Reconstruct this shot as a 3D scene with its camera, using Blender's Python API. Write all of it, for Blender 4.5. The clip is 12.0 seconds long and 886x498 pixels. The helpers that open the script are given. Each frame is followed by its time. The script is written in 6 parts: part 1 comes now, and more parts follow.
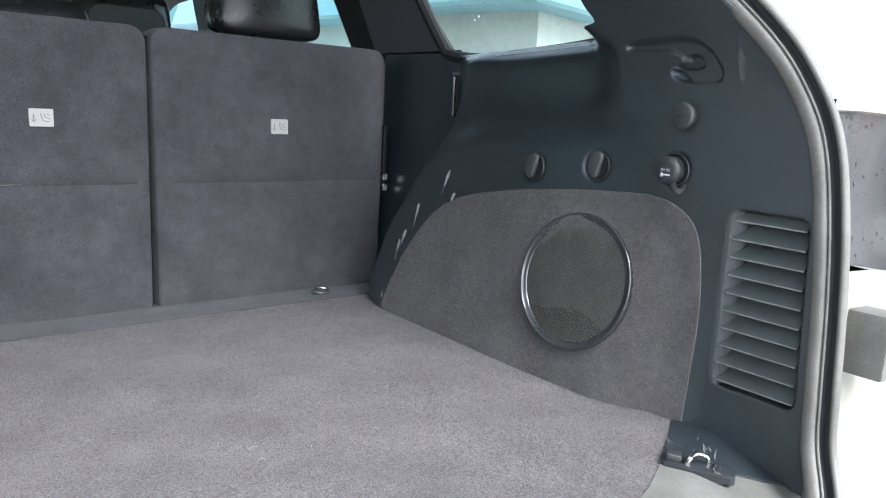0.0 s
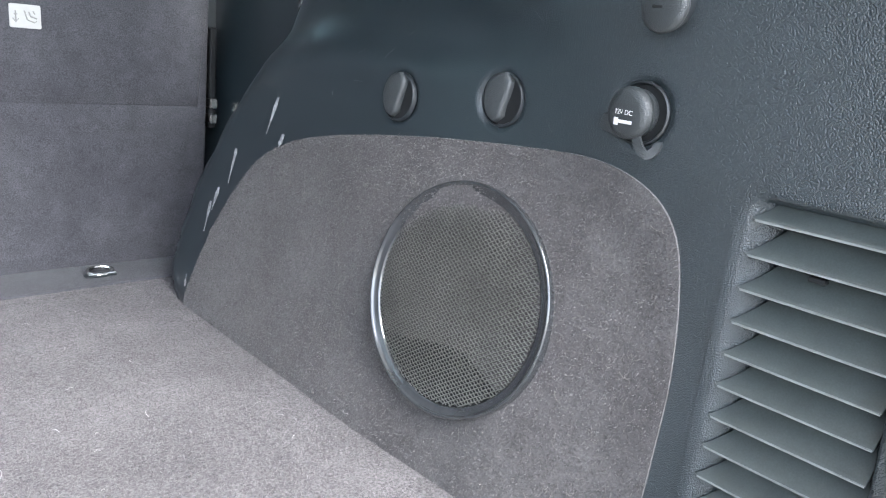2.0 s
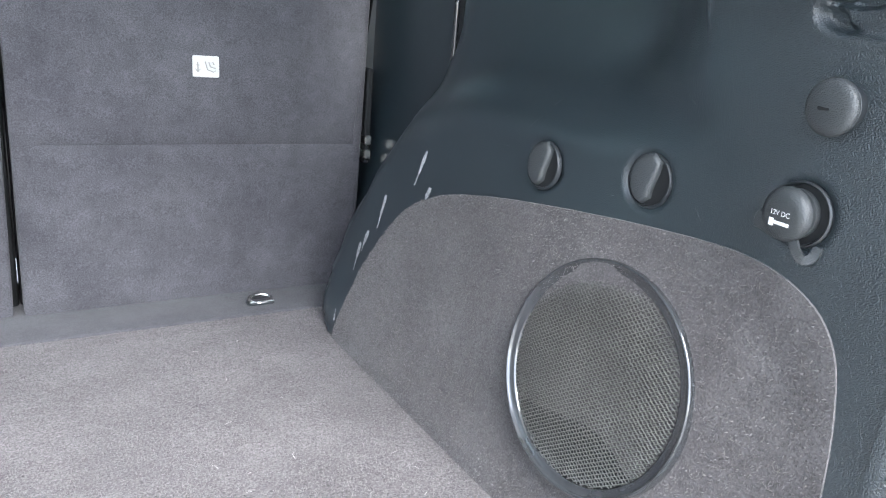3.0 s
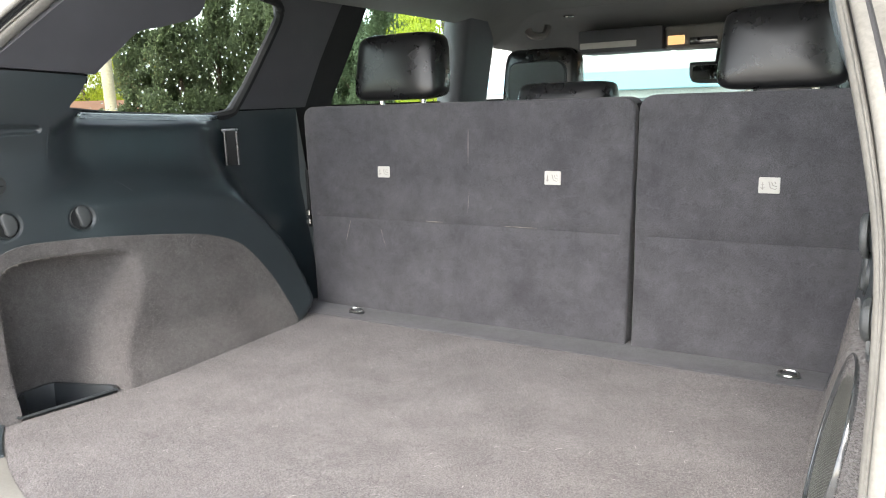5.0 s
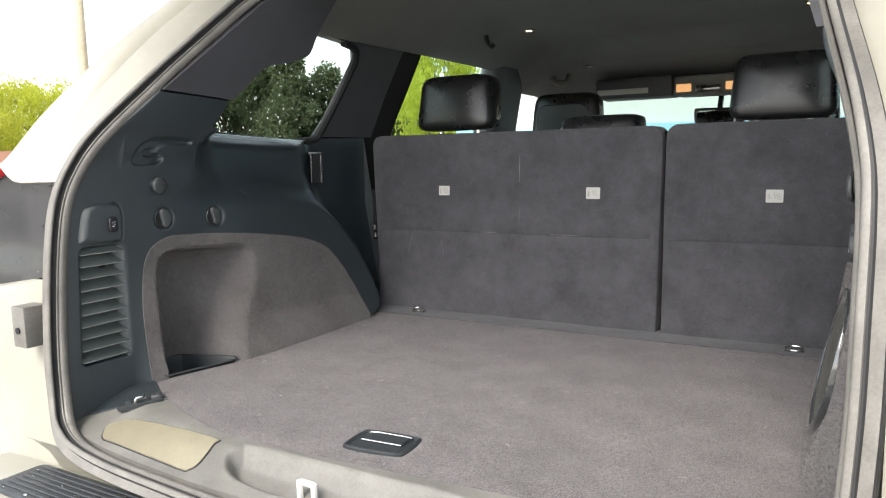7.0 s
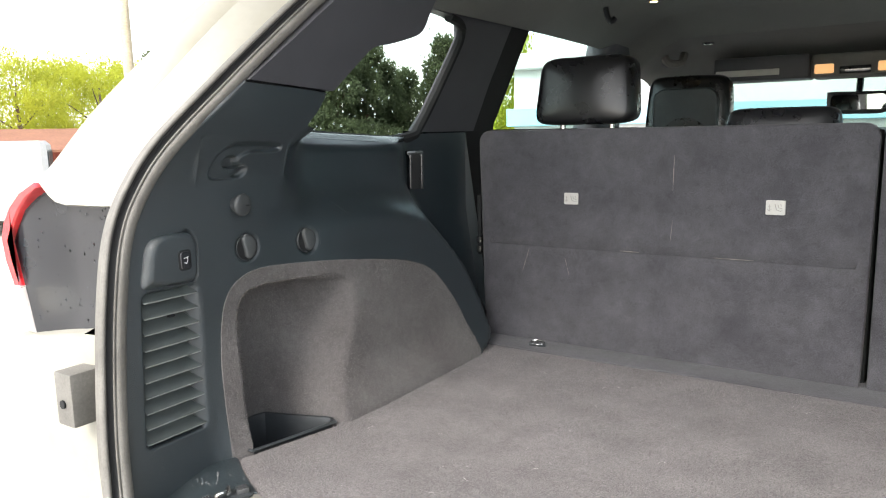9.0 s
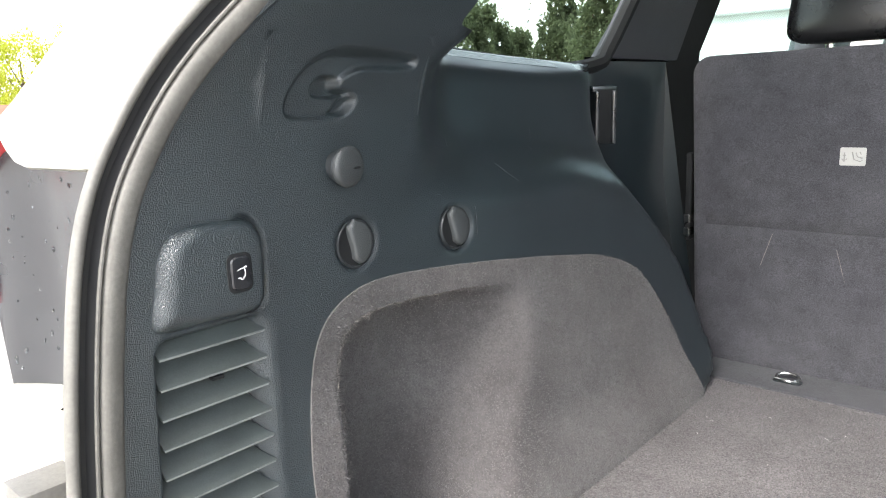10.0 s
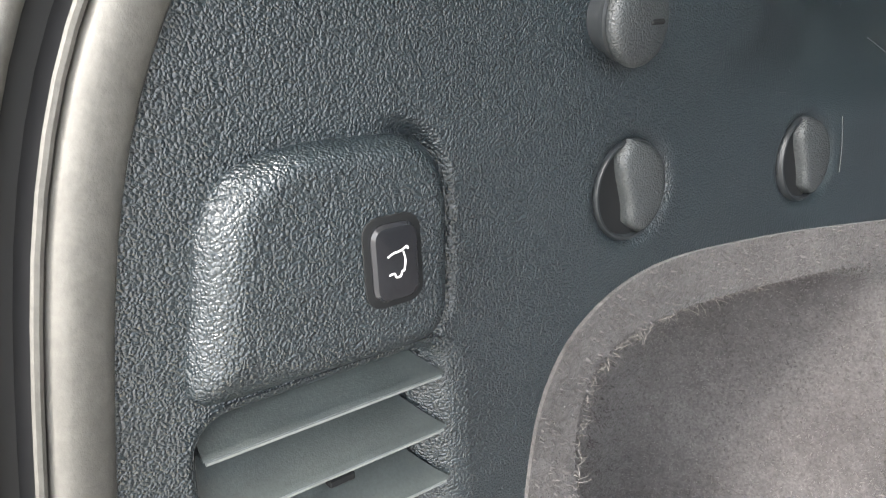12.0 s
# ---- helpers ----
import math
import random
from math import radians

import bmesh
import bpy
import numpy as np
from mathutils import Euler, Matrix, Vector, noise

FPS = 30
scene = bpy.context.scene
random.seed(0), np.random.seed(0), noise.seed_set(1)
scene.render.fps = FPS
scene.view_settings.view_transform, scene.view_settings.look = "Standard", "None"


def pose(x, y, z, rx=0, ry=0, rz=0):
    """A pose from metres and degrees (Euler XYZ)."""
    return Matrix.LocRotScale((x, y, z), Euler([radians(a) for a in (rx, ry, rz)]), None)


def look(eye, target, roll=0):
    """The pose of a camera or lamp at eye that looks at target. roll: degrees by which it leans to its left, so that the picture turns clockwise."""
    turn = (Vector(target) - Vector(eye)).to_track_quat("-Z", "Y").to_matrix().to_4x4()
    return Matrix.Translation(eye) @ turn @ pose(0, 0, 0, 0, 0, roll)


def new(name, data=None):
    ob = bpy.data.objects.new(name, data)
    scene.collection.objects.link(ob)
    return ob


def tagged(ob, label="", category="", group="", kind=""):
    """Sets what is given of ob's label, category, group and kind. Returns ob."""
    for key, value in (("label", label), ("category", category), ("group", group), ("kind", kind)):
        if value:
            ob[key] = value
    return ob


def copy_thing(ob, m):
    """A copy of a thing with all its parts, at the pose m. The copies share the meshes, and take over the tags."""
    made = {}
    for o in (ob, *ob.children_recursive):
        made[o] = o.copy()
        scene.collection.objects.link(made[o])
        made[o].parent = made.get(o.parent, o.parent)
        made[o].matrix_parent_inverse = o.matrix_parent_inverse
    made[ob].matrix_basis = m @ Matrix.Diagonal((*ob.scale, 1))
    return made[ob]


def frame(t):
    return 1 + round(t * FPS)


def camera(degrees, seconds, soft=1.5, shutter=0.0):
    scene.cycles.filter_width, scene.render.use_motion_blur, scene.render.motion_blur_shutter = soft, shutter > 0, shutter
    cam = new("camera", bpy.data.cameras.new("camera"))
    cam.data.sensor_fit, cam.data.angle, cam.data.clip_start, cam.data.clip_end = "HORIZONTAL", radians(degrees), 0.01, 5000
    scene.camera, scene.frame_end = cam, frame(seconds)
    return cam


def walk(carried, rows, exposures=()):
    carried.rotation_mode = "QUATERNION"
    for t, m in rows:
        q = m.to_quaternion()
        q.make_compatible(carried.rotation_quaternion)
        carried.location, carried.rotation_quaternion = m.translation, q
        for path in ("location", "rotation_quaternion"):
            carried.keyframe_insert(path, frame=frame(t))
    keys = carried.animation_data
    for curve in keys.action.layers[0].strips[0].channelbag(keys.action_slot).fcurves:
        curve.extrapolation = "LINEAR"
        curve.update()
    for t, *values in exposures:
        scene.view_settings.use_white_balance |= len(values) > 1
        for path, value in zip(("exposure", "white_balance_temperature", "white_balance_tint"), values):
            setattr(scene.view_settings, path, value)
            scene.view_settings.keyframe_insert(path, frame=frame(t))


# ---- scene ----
cam = camera(62.6, 12.0, soft=1.1)
PATH = [
    (0, (-0.209, -0.215, 0.385), (1.01, 1.324, 0.005), 3.1),
    (0.5, (-0.003, -0.084, 0.351), (1.271, 1.394, -0.087), 4.3),
    (1, (0.105, 0.024, 0.351), (1.425, 1.446, -0.136), 5.1),
    (1.5, (0.154, 0.065, 0.351), (1.508, 1.441, -0.169), 5.8),
    (2, (0.168, 0.07, 0.354), (1.513, 1.448, -0.188), 6.2),
    (2.5, (0.167, 0.064, 0.362), (1.467, 1.476, -0.202), 6.3),
    (3, (0.174, 0.081, 0.418), (1.203, 1.691, -0.172), 5.4),
    (3.5, (0.288, 0.123, 0.475), (0.7, 2.001, -0.079), 3.2),
    (3.7, (0.33, 0.092, 0.505), (0.455, 2.012, -0.041), 1.9),
    (5.3, (0.62, -0.393, 0.501), (-0.443, 1.258, 0.121), -2.1),
    (5.5, (0.615, -0.46, 0.5), (-0.449, 1.191, 0.124), -2.1),
    (6, (0.637, -0.569, 0.476), (-0.403, 1.108, 0.152), -1.8),
    (6.5, (0.62, -0.63, 0.44), (-0.384, 1.078, 0.163), -1.4),
    (8.3, (0.613, -0.642, 0.448), (-0.404, 1.063, 0.204), -1.3),
    (8.5, (0.497, -0.589, 0.48), (-0.519, 1.112, 0.21), -1.1),
    (9, (0.251, -0.421, 0.495), (-0.835, 1.229, 0.179), -1.2),
    (9.5, (0.031, -0.192, 0.472), (-1.173, 1.364, 0.115), -1.7),
    (10, (-0.154, -0.058, 0.442), (-1.467, 1.398, 0.044), -2.3),
    (10.5, (-0.252, 0.03, 0.423), (-1.687, 1.346, -0.036), -2.7),
    (11, (-0.347, 0.101, 0.409), (-1.852, 1.313, -0.107), -3.0),
    (11.5, (-0.397, 0.127, 0.398), (-1.954, 1.253, -0.156), -3.3),
    (12, (-0.432, 0.122, 0.396), (-1.999, 1.206, -0.214), -2.8),
]
EXPOSURES = [(0.0, 2.18, 6100, 10), (0.5, 2.5, 6050, 10), (1.0, 2.68, 6050, 10), (1.5, 2.88, 6100, 10), (2.5, 2.95, 6050, 10), (3.0, 3.05, 6050, 10), (3.5, 3.05, 7400, 10), (4.4, 2.8, 7000, 10), (5.3, 2.65, 6850, 10), (5.5, 2.6, 6850, 10),
             (6.0, 2.2, 6850, 10), (6.5, 2.0, 6850, 10), (8.5, 1.93, 6850, 10), (9.0, 2.2, 6850, 10), (9.5, 2.44, 6800, 10), (10.0, 2.62, 6700, 10), (10.5, 2.85, 6650, 10), (11.0, 2.9, 6600, 10), (12.0, 2.95, 6850, 10)]
walk(cam, [(t, look(eye, target, roll)) for t, eye, target, roll in PATH], EXPOSURES)

# ---- light ----
world = bpy.data.worlds.new("sky")
scene.world = world
world.use_nodes = True
wn = world.node_tree.nodes
sky = wn.new("ShaderNodeTexSky")
sky.sky_type = "NISHITA"
sky.sun_disc = False
sky.sun_elevation, sky.sun_rotation = radians(46), radians(178)
sky.dust_density, sky.air_density, sky.ozone_density = 1.5, 1.0, 1.0
wn["Background"].inputs["Strength"].default_value = 0.14
pale = wn.new("ShaderNodeHueSaturation")  # an overcast sky has little colour
pale.inputs["Saturation"].default_value = 0.45
world.node_tree.links.new(sky.outputs[0], pale.inputs["Color"])
world.node_tree.links.new(pale.outputs[0], wn["Background"].inputs["Color"])
sun = new("sun", bpy.data.lights.new("sun", "SUN"))
sun.data.energy, sun.data.angle, sun.data.color = 1.25, radians(26), (1.0, 0.98, 0.96)
sun.matrix_basis = look((0.12, -3.45, 3.58), (0, 0, 0))

# ---- materials ----


def material(name, base, rough, spots=0.0, spot_scale=8.0, grain=0.0, grain_scale=300.0, bump=0.0, bump_scale=300.0, kind="noise",
             metal=0.0, tint=None, mid=0.0, mid_scale=70.0, spec=0.5, coat=0.0, sheen=0.0, rand=0.0, rough_var=0.0, fade=None):
    """A surface with stains at one scale, grain at another and fine relief, all in metres."""
    m = bpy.data.materials.new(name)
    m.use_nodes = True
    n, l = m.node_tree.nodes, m.node_tree.links
    b = n["Principled BSDF"]
    b.inputs["Roughness"].default_value = rough
    b.inputs["Metallic"].default_value = metal
    b.inputs["Specular IOR Level"].default_value = spec
    b.inputs["Coat Weight"].default_value = coat
    b.inputs["Sheen Weight"].default_value = sheen
    b.inputs["Sheen Roughness"].default_value = 0.5
    co = n.new("ShaderNodeTexCoord")
    col = n.new("ShaderNodeRGB")
    col.outputs[0].default_value = (*base, 1)
    out = col.outputs[0]

    def vary(value, amount, socket):
        r = n.new("ShaderNodeMapRange")
        r.inputs["From Min"].default_value, r.inputs["From Max"].default_value = 0.25, 0.75
        r.inputs["To Min"].default_value, r.inputs["To Max"].default_value = 1 - amount, 1 + amount
        l.new(value, r.inputs["Value"])
        mul = n.new("ShaderNodeMix")
        mul.data_type, mul.blend_type = "RGBA", "MULTIPLY"
        mul.inputs[0].default_value = 1
        l.new(socket, mul.inputs[6])
        l.new(r.outputs[0], mul.inputs[7])
        return mul.outputs[2]

    def tex(scale, detail=5.0, rgh=0.6):
        t = n.new("ShaderNodeTexNoise")
        t.inputs["Scale"].default_value, t.inputs["Detail"].default_value, t.inputs["Roughness"].default_value = scale, detail, rgh
        l.new(co.outputs["Object"], t.inputs["Vector"])
        return t.outputs["Fac"]

    if tint:
        mix = n.new("ShaderNodeMix")
        mix.data_type = "RGBA"
        ramp = n.new("ShaderNodeMapRange")
        ramp.inputs["From Min"].default_value, ramp.inputs["From Max"].default_value = 0.4, 0.65
        l.new(tex(spot_scale * 0.7), ramp.inputs["Value"])
        l.new(ramp.outputs[0], mix.inputs[0])
        l.new(out, mix.inputs[6])
        mix.inputs[7].default_value = (*tint, 1)
        out = mix.outputs[2]
    if spots:
        out = vary(tex(spot_scale), spots, out)
    if mid:
        out = vary(tex(mid_scale, 4.0, 0.7), mid, out)
    if grain:
        out = vary(tex(grain_scale, 3.0), grain, out)
    if rand:
        info = n.new("ShaderNodeObjectInfo")
        out = vary(info.outputs["Random"], rand, out)
    l.new(out, b.inputs["Base Color"])
    if rough_var:
        r = n.new("ShaderNodeMapRange")
        r.inputs["From Min"].default_value, r.inputs["From Max"].default_value = 0.3, 0.7
        r.inputs["To Min"].default_value, r.inputs["To Max"].default_value = rough - rough_var, rough + rough_var
        l.new(tex(spot_scale * 1.7), r.inputs["Value"])
        l.new(r.outputs[0], b.inputs["Roughness"])
    if bump:
        bp = n.new("ShaderNodeBump")
        bp.inputs["Strength"].default_value, bp.inputs["Distance"].default_value = bump, (0.5 if kind == "noise" else 0.8) / bump_scale
        if kind == "leather":
            v = n.new("ShaderNodeTexVoronoi")
            v.feature = "SMOOTH_F1"
            v.inputs["Scale"].default_value = bump_scale
            v.inputs["Smoothness"].default_value = 0.35
            warp = n.new("ShaderNodeTexNoise")
            warp.inputs["Scale"].default_value = bump_scale * 0.35
            l.new(co.outputs["Object"], warp.inputs["Vector"])
            mixv = n.new("ShaderNodeMix")
            mixv.data_type, mixv.blend_type = "RGBA", "LINEAR_LIGHT"
            mixv.inputs[0].default_value = 0.9 / bump_scale
            l.new(co.outputs["Object"], mixv.inputs[6])
            l.new(warp.outputs["Color"], mixv.inputs[7])
            l.new(mixv.outputs[2], v.inputs["Vector"])
            inv = n.new("ShaderNodeMath")
            inv.operation = "SUBTRACT"
            inv.inputs[0].default_value = 1
            l.new(v.outputs["Distance"], inv.inputs[1])
            height = inv.outputs[0]
        else:
            height = tex(bump_scale, 3.0, 0.7)
        l.new(height, bp.inputs["Height"])
        if fade:  # the moulded grain grows shallower toward the seats
            sep = n.new("ShaderNodeSeparateXYZ")
            l.new(co.outputs["Object"], sep.inputs[0])
            shallow = n.new("ShaderNodeMapRange")
            for key, value in zip(("From Min", "From Max", "To Min", "To Max"), fade):
                shallow.inputs[key].default_value = value
            l.new(sep.outputs["Y"], shallow.inputs["Value"])
            l.new(shallow.outputs[0], bp.inputs["Strength"])
        l.new(bp.outputs[0], b.inputs["Normal"])
    return m


def glass(name, color, rough=0.0):
    m = bpy.data.materials.new(name)
    m.use_nodes = True
    b = m.node_tree.nodes["Principled BSDF"]
    b.inputs["Base Color"].default_value = (*color, 1)
    b.inputs["Roughness"].default_value = rough
    b.inputs["Transmission Weight"].default_value = 1.0
    b.inputs["IOR"].default_value = 1.05
    b.inputs["Specular IOR Level"].default_value = 0.5
    return m


def glow(name, color, strength):
    m = bpy.data.materials.new(name)
    m.use_nodes = True
    b = m.node_tree.nodes["Principled BSDF"]
    b.inputs["Base Color"].default_value = (*color, 1)
    b.inputs["Emission Color"].default_value = (*color, 1)
    b.inputs["Emission Strength"].default_value = strength
    return m


FLOOR_CARPET = material("floor_carpet", (0.120, 0.111, 0.111), 0.95, spots=0.26, spot_scale=11, grain=0.7, grain_scale=420, bump=1.0, bump_scale=260, sheen=0.2, spec=0.1, tint=(0.092, 0.084, 0.085), mid=0.2, mid_scale=95)
SIDE_CARPET = material("side_carpet", (0.113, 0.107, 0.106), 0.95, spots=0.25, spot_scale=9, grain=0.35, grain_scale=520, bump=0.9, bump_scale=420, sheen=0.25, spec=0.1, tint=(0.086, 0.079, 0.079), mid=0.2, mid_scale=90)
SEAT_CARPET = material("seat_carpet", (0.079, 0.078, 0.085), 0.95, spots=0.15, spot_scale=13, grain=0.45, grain_scale=650, bump=0.7, bump_scale=650, sheen=0.15, spec=0.1, tint=(0.064, 0.063, 0.070), mid=0.15, mid_scale=38)
TRIM = material("grained_trim", (0.022, 0.031, 0.036), 0.31, spots=0.14, spot_scale=14, bump=0.72, bump_scale=980, kind="leather", spec=0.95, rough_var=0.02, fade=(0.32, 0.60, 0.74, 0.0))
TRIM_FINE = material("fine_trim", (0.055, 0.056, 0.064), 0.5, spots=0.12, spot_scale=10, bump=0.3, bump_scale=900, spec=0.5)
SMOOTH_TRIM = material("smooth_trim", (0.022, 0.031, 0.036), 0.27, spots=0.1, spot_scale=20, grain=0.1, grain_scale=300, bump=0.08, bump_scale=900, spec=0.9)
SLAT = material("slat_plastic", (0.066, 0.078, 0.076), 0.28, spots=0.2, spot_scale=35, grain=0.2, grain_scale=900, bump=0.35, bump_scale=1300, spec=1.0)
CAP = material("cap_plastic", (0.045, 0.050, 0.052), 0.42, spots=0.15, spot_scale=40, bump=0.5, bump_scale=1100, kind="leather", spec=0.7)
BLACK = material("black_plastic", (0.026, 0.030, 0.033), 0.38, spots=0.2, spot_scale=40, bump=0.15, bump_scale=1200)
# Near-black: for black parts, and for gaps and recesses that only shade darkens.
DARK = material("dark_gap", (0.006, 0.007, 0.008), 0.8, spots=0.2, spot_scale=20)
LEATHER = material("black_leather", (0.010, 0.010, 0.011), 0.28, spots=0.08, spot_scale=12, bump=0.03, bump_scale=400, rough_var=0.02)
HEADLINER = material("headliner", (0.165, 0.169, 0.161), 0.95, spots=0.1, spot_scale=5, grain=0.15, grain_scale=500, bump=0.3, bump_scale=700, spec=0.2)
WHITE_PAINT = material("white_paint", (0.30, 0.29, 0.245), 0.38, spots=0.08, spot_scale=6, grain=0.03, grain_scale=60, coat=0.2, tint=(0.27, 0.26, 0.215))
SEAL = material("rubber_seal", (0.150, 0.144, 0.130), 0.55, spots=0.25, spot_scale=18, grain=0.15, grain_scale=300, bump=0.2, bump_scale=500, tint=(0.125, 0.120, 0.108))
SEAL_DARK = material("dark_rubber", (0.018, 0.018, 0.019), 0.65, spots=0.2, spot_scale=20)
SILL = material("sill_plastic", (0.16, 0.157, 0.143), 0.6, spots=0.25, spot_scale=9, grain=0.12, grain_scale=260, bump=0.3, bump_scale=900, tint=(0.125, 0.122, 0.11))
CHAMPAGNE = material("champagne_metal", (0.62, 0.56, 0.40), 0.38, metal=0.75, spots=0.06, spot_scale=30, grain=0.06, grain_scale=400)
CHROME = material("bright_metal", (0.62, 0.62, 0.60), 0.22, metal=1.0, spots=0.12, spot_scale=60)
RING = material("ring_plastic", (0.040, 0.043, 0.046), 0.14, spots=0.3, spot_scale=30, spec=0.9, coat=0.8)
MESH = material("speaker_mesh", (0.15, 0.15, 0.135), 0.38, metal=0.6, spots=0.25, spot_scale=25)
LABEL = material("label_white", (0.50, 0.49, 0.46), 0.6, spots=0.06, spot_scale=60)
# Pale tone for the highlight drawn along the vent slats.
SLAT_GLINT = material("slat_glint", (0.24, 0.255, 0.25), 0.3, spots=0.3, spot_scale=60)
FIBRE = material("carpet_fibre", (0.19, 0.175, 0.16), 0.8, spots=0.3, spot_scale=60)
LABEL_INK = material("label_ink", (0.30, 0.29, 0.27), 0.7, spots=0.1, spot_scale=60)
WHITE_INK = material("white_ink", (0.85, 0.85, 0.85), 0.5, spots=0.04, spot_scale=90)
WEAR = material("wear_mark", (0.13, 0.135, 0.14), 0.8, spots=0.5, spot_scale=120, grain=0.5, grain_scale=500)
SCUFF = material("scuff_mark", (0.36, 0.37, 0.38), 0.8, spots=0.5, spot_scale=120, grain=0.5, grain_scale=500)
LAMP_RED = material("lamp_red", (0.55, 0.012, 0.016), 0.12, spots=0.2, spot_scale=40, coat=1.0)
HOUSING = material("lamp_housing_plastic", (0.018, 0.019, 0.022), 0.22, spots=0.25, spot_scale=9, bump=0.05, bump_scale=300, spec=0.6, rough_var=0.08)
LENS_CLEAR = material("clear_lens", (0.45, 0.42, 0.40), 0.15, spots=0.3, spot_scale=40, coat=0.8)
AMBER = glow("amber_lens", (0.85, 0.46, 0.20), 0.22)
WARM = glow("warm_lamp", (1.0, 0.78, 0.35), 1.6)
TINTED = glass("tinted_glass", (0.31, 0.39, 0.33))
CLEAR = glass("clear_glass", (0.62, 0.80, 0.76))
SCREEN = glass("windscreen_glass", (0.43, 0.55, 0.52))
DROP = glass("water_drop", (0.95, 0.97, 0.97))
DROP.node_tree.nodes["Principled BSDF"].inputs["IOR"].default_value = 1.33
ASPHALT = material("concrete_lot", (0.42, 0.40, 0.37), 0.9, spots=0.2, spot_scale=0.5, grain=0.2, grain_scale=40, bump=0.4, bump_scale=60)
BARK = material("bark", (0.12, 0.085, 0.06), 0.9, spots=0.3, spot_scale=3, bump=0.6, bump_scale=20)
LEAF = material("leaves", (0.25, 0.28, 0.025), 0.6, spots=0.45, spot_scale=0.5, grain=0.3, grain_scale=5, rand=0.15)
LEAF_DARK = material("dark_leaves", (0.105, 0.130, 0.080), 0.8, spec=0.08, spots=0.25, spot_scale=0.5, grain=0.3, grain_scale=5, rand=0.15)
for m in (LEAF, LEAF_DARK):
    nodes, links = m.node_tree.nodes, m.node_tree.links
    thin = nodes.new("ShaderNodeBsdfTranslucent")
    both_ways = nodes.new("ShaderNodeMixShader")
    both_ways.inputs[0].default_value = 0.45 if m is LEAF else 0.7
    thin.inputs["Color"].default_value = (0.60, 0.63, 0.06, 1) if m is LEAF else (0.20, 0.24, 0.13, 1)
    links.new(nodes["Principled BSDF"].outputs[0], both_ways.inputs[1])
    links.new(thin.outputs[0], both_ways.inputs[2])
    links.new(both_ways.outputs[0], nodes["Material Output"].inputs[0])
BRICK = material("red_brick", (0.26, 0.07, 0.045), 0.85, spots=0.15, spot_scale=2, grain=0.25, grain_scale=12)
ROOF = material("brown_roof", (0.22, 0.10, 0.06), 0.9, spots=0.15, spot_scale=1, grain=0.2, grain_scale=12)
WHITE_WALL = material("white_wall", (0.5, 0.5, 0.48), 0.8, spots=0.08, spot_scale=0.6, grain=0.05, grain_scale=20)
BLUE = material("blue_fascia", (0.25, 0.45, 0.53), 0.5, spots=0.1, spot_scale=1)
WOOD_POLE = material("weathered_pole", (0.40, 0.34, 0.24), 0.85, spots=0.2, spot_scale=1, grain=0.2, grain_scale=20)



def fibre_material(name, base, spread):
    """Loose fibres, each a little lighter or darker than the next, over broad brushed patches."""
    m = material(name, base, 0.9, spots=0.30, spot_scale=7, sheen=0.2, spec=0.1, mid=0.15, mid_scale=80)
    n, l = m.node_tree.nodes, m.node_tree.links
    b = n["Principled BSDF"]
    src = b.inputs["Base Color"].links[0].from_socket
    geo, rng, mul = n.new("ShaderNodeNewGeometry"), n.new("ShaderNodeMapRange"), n.new("ShaderNodeMix")
    rng.inputs["To Min"].default_value, rng.inputs["To Max"].default_value = 1 - spread, 1 + spread
    mul.data_type, mul.blend_type = "RGBA", "MULTIPLY"
    mul.inputs[0].default_value = 1
    l.new(geo.outputs["Random Per Island"], rng.inputs["Value"])
    l.new(src, mul.inputs[6])
    l.new(rng.outputs[0], mul.inputs[7])
    l.new(mul.outputs[2], b.inputs["Base Color"])
    return m


FLOOR_PILE = fibre_material("floor_pile", (0.142, 0.131, 0.131), 0.44)
SIDE_PILE = fibre_material("side_pile", (0.116, 0.108, 0.106), 0.36)

# ---- building helpers ----
XC = -0.011


def ss(a, b, v):
    u = min(1.0, max(0.0, (v - a) / (b - a)))
    return u * u * (3 - 2 * u)


def thing(name, at, label, category="", group="", kind=""):
    ob = new(name)
    ob.empty_display_size = 0.05
    ob.location = at
    return tagged(ob, label, category, group, kind)


def finish(name, bm, mat, smooth=True, sharp=0.6):
    if smooth:
        for f in bm.faces:
            f.smooth = True
        for e in bm.edges:
            if len(e.link_faces) == 2 and e.calc_face_angle(0) > sharp:
                e.smooth = False
    me = bpy.data.meshes.new(name)
    bm.to_mesh(me)
    bm.free()
    me.materials.append(mat)
    return me


def part(name, bm, mat, parent, label="", smooth=True, sharp=0.6):
    """One mesh, given in world places, under a thing or a part."""
    ob = new(name, finish(name, bm, mat, smooth, sharp))
    ob.parent = parent
    if parent.type == "EMPTY":
        ob.matrix_parent_inverse = Matrix.Translation(parent.location).inverted()
    return tagged(ob, label)


def alone(name, bm, mat, label, category="", group="", kind="", smooth=True):
    return tagged(new(name, finish(name, bm, mat, smooth)), label, category, group, kind)


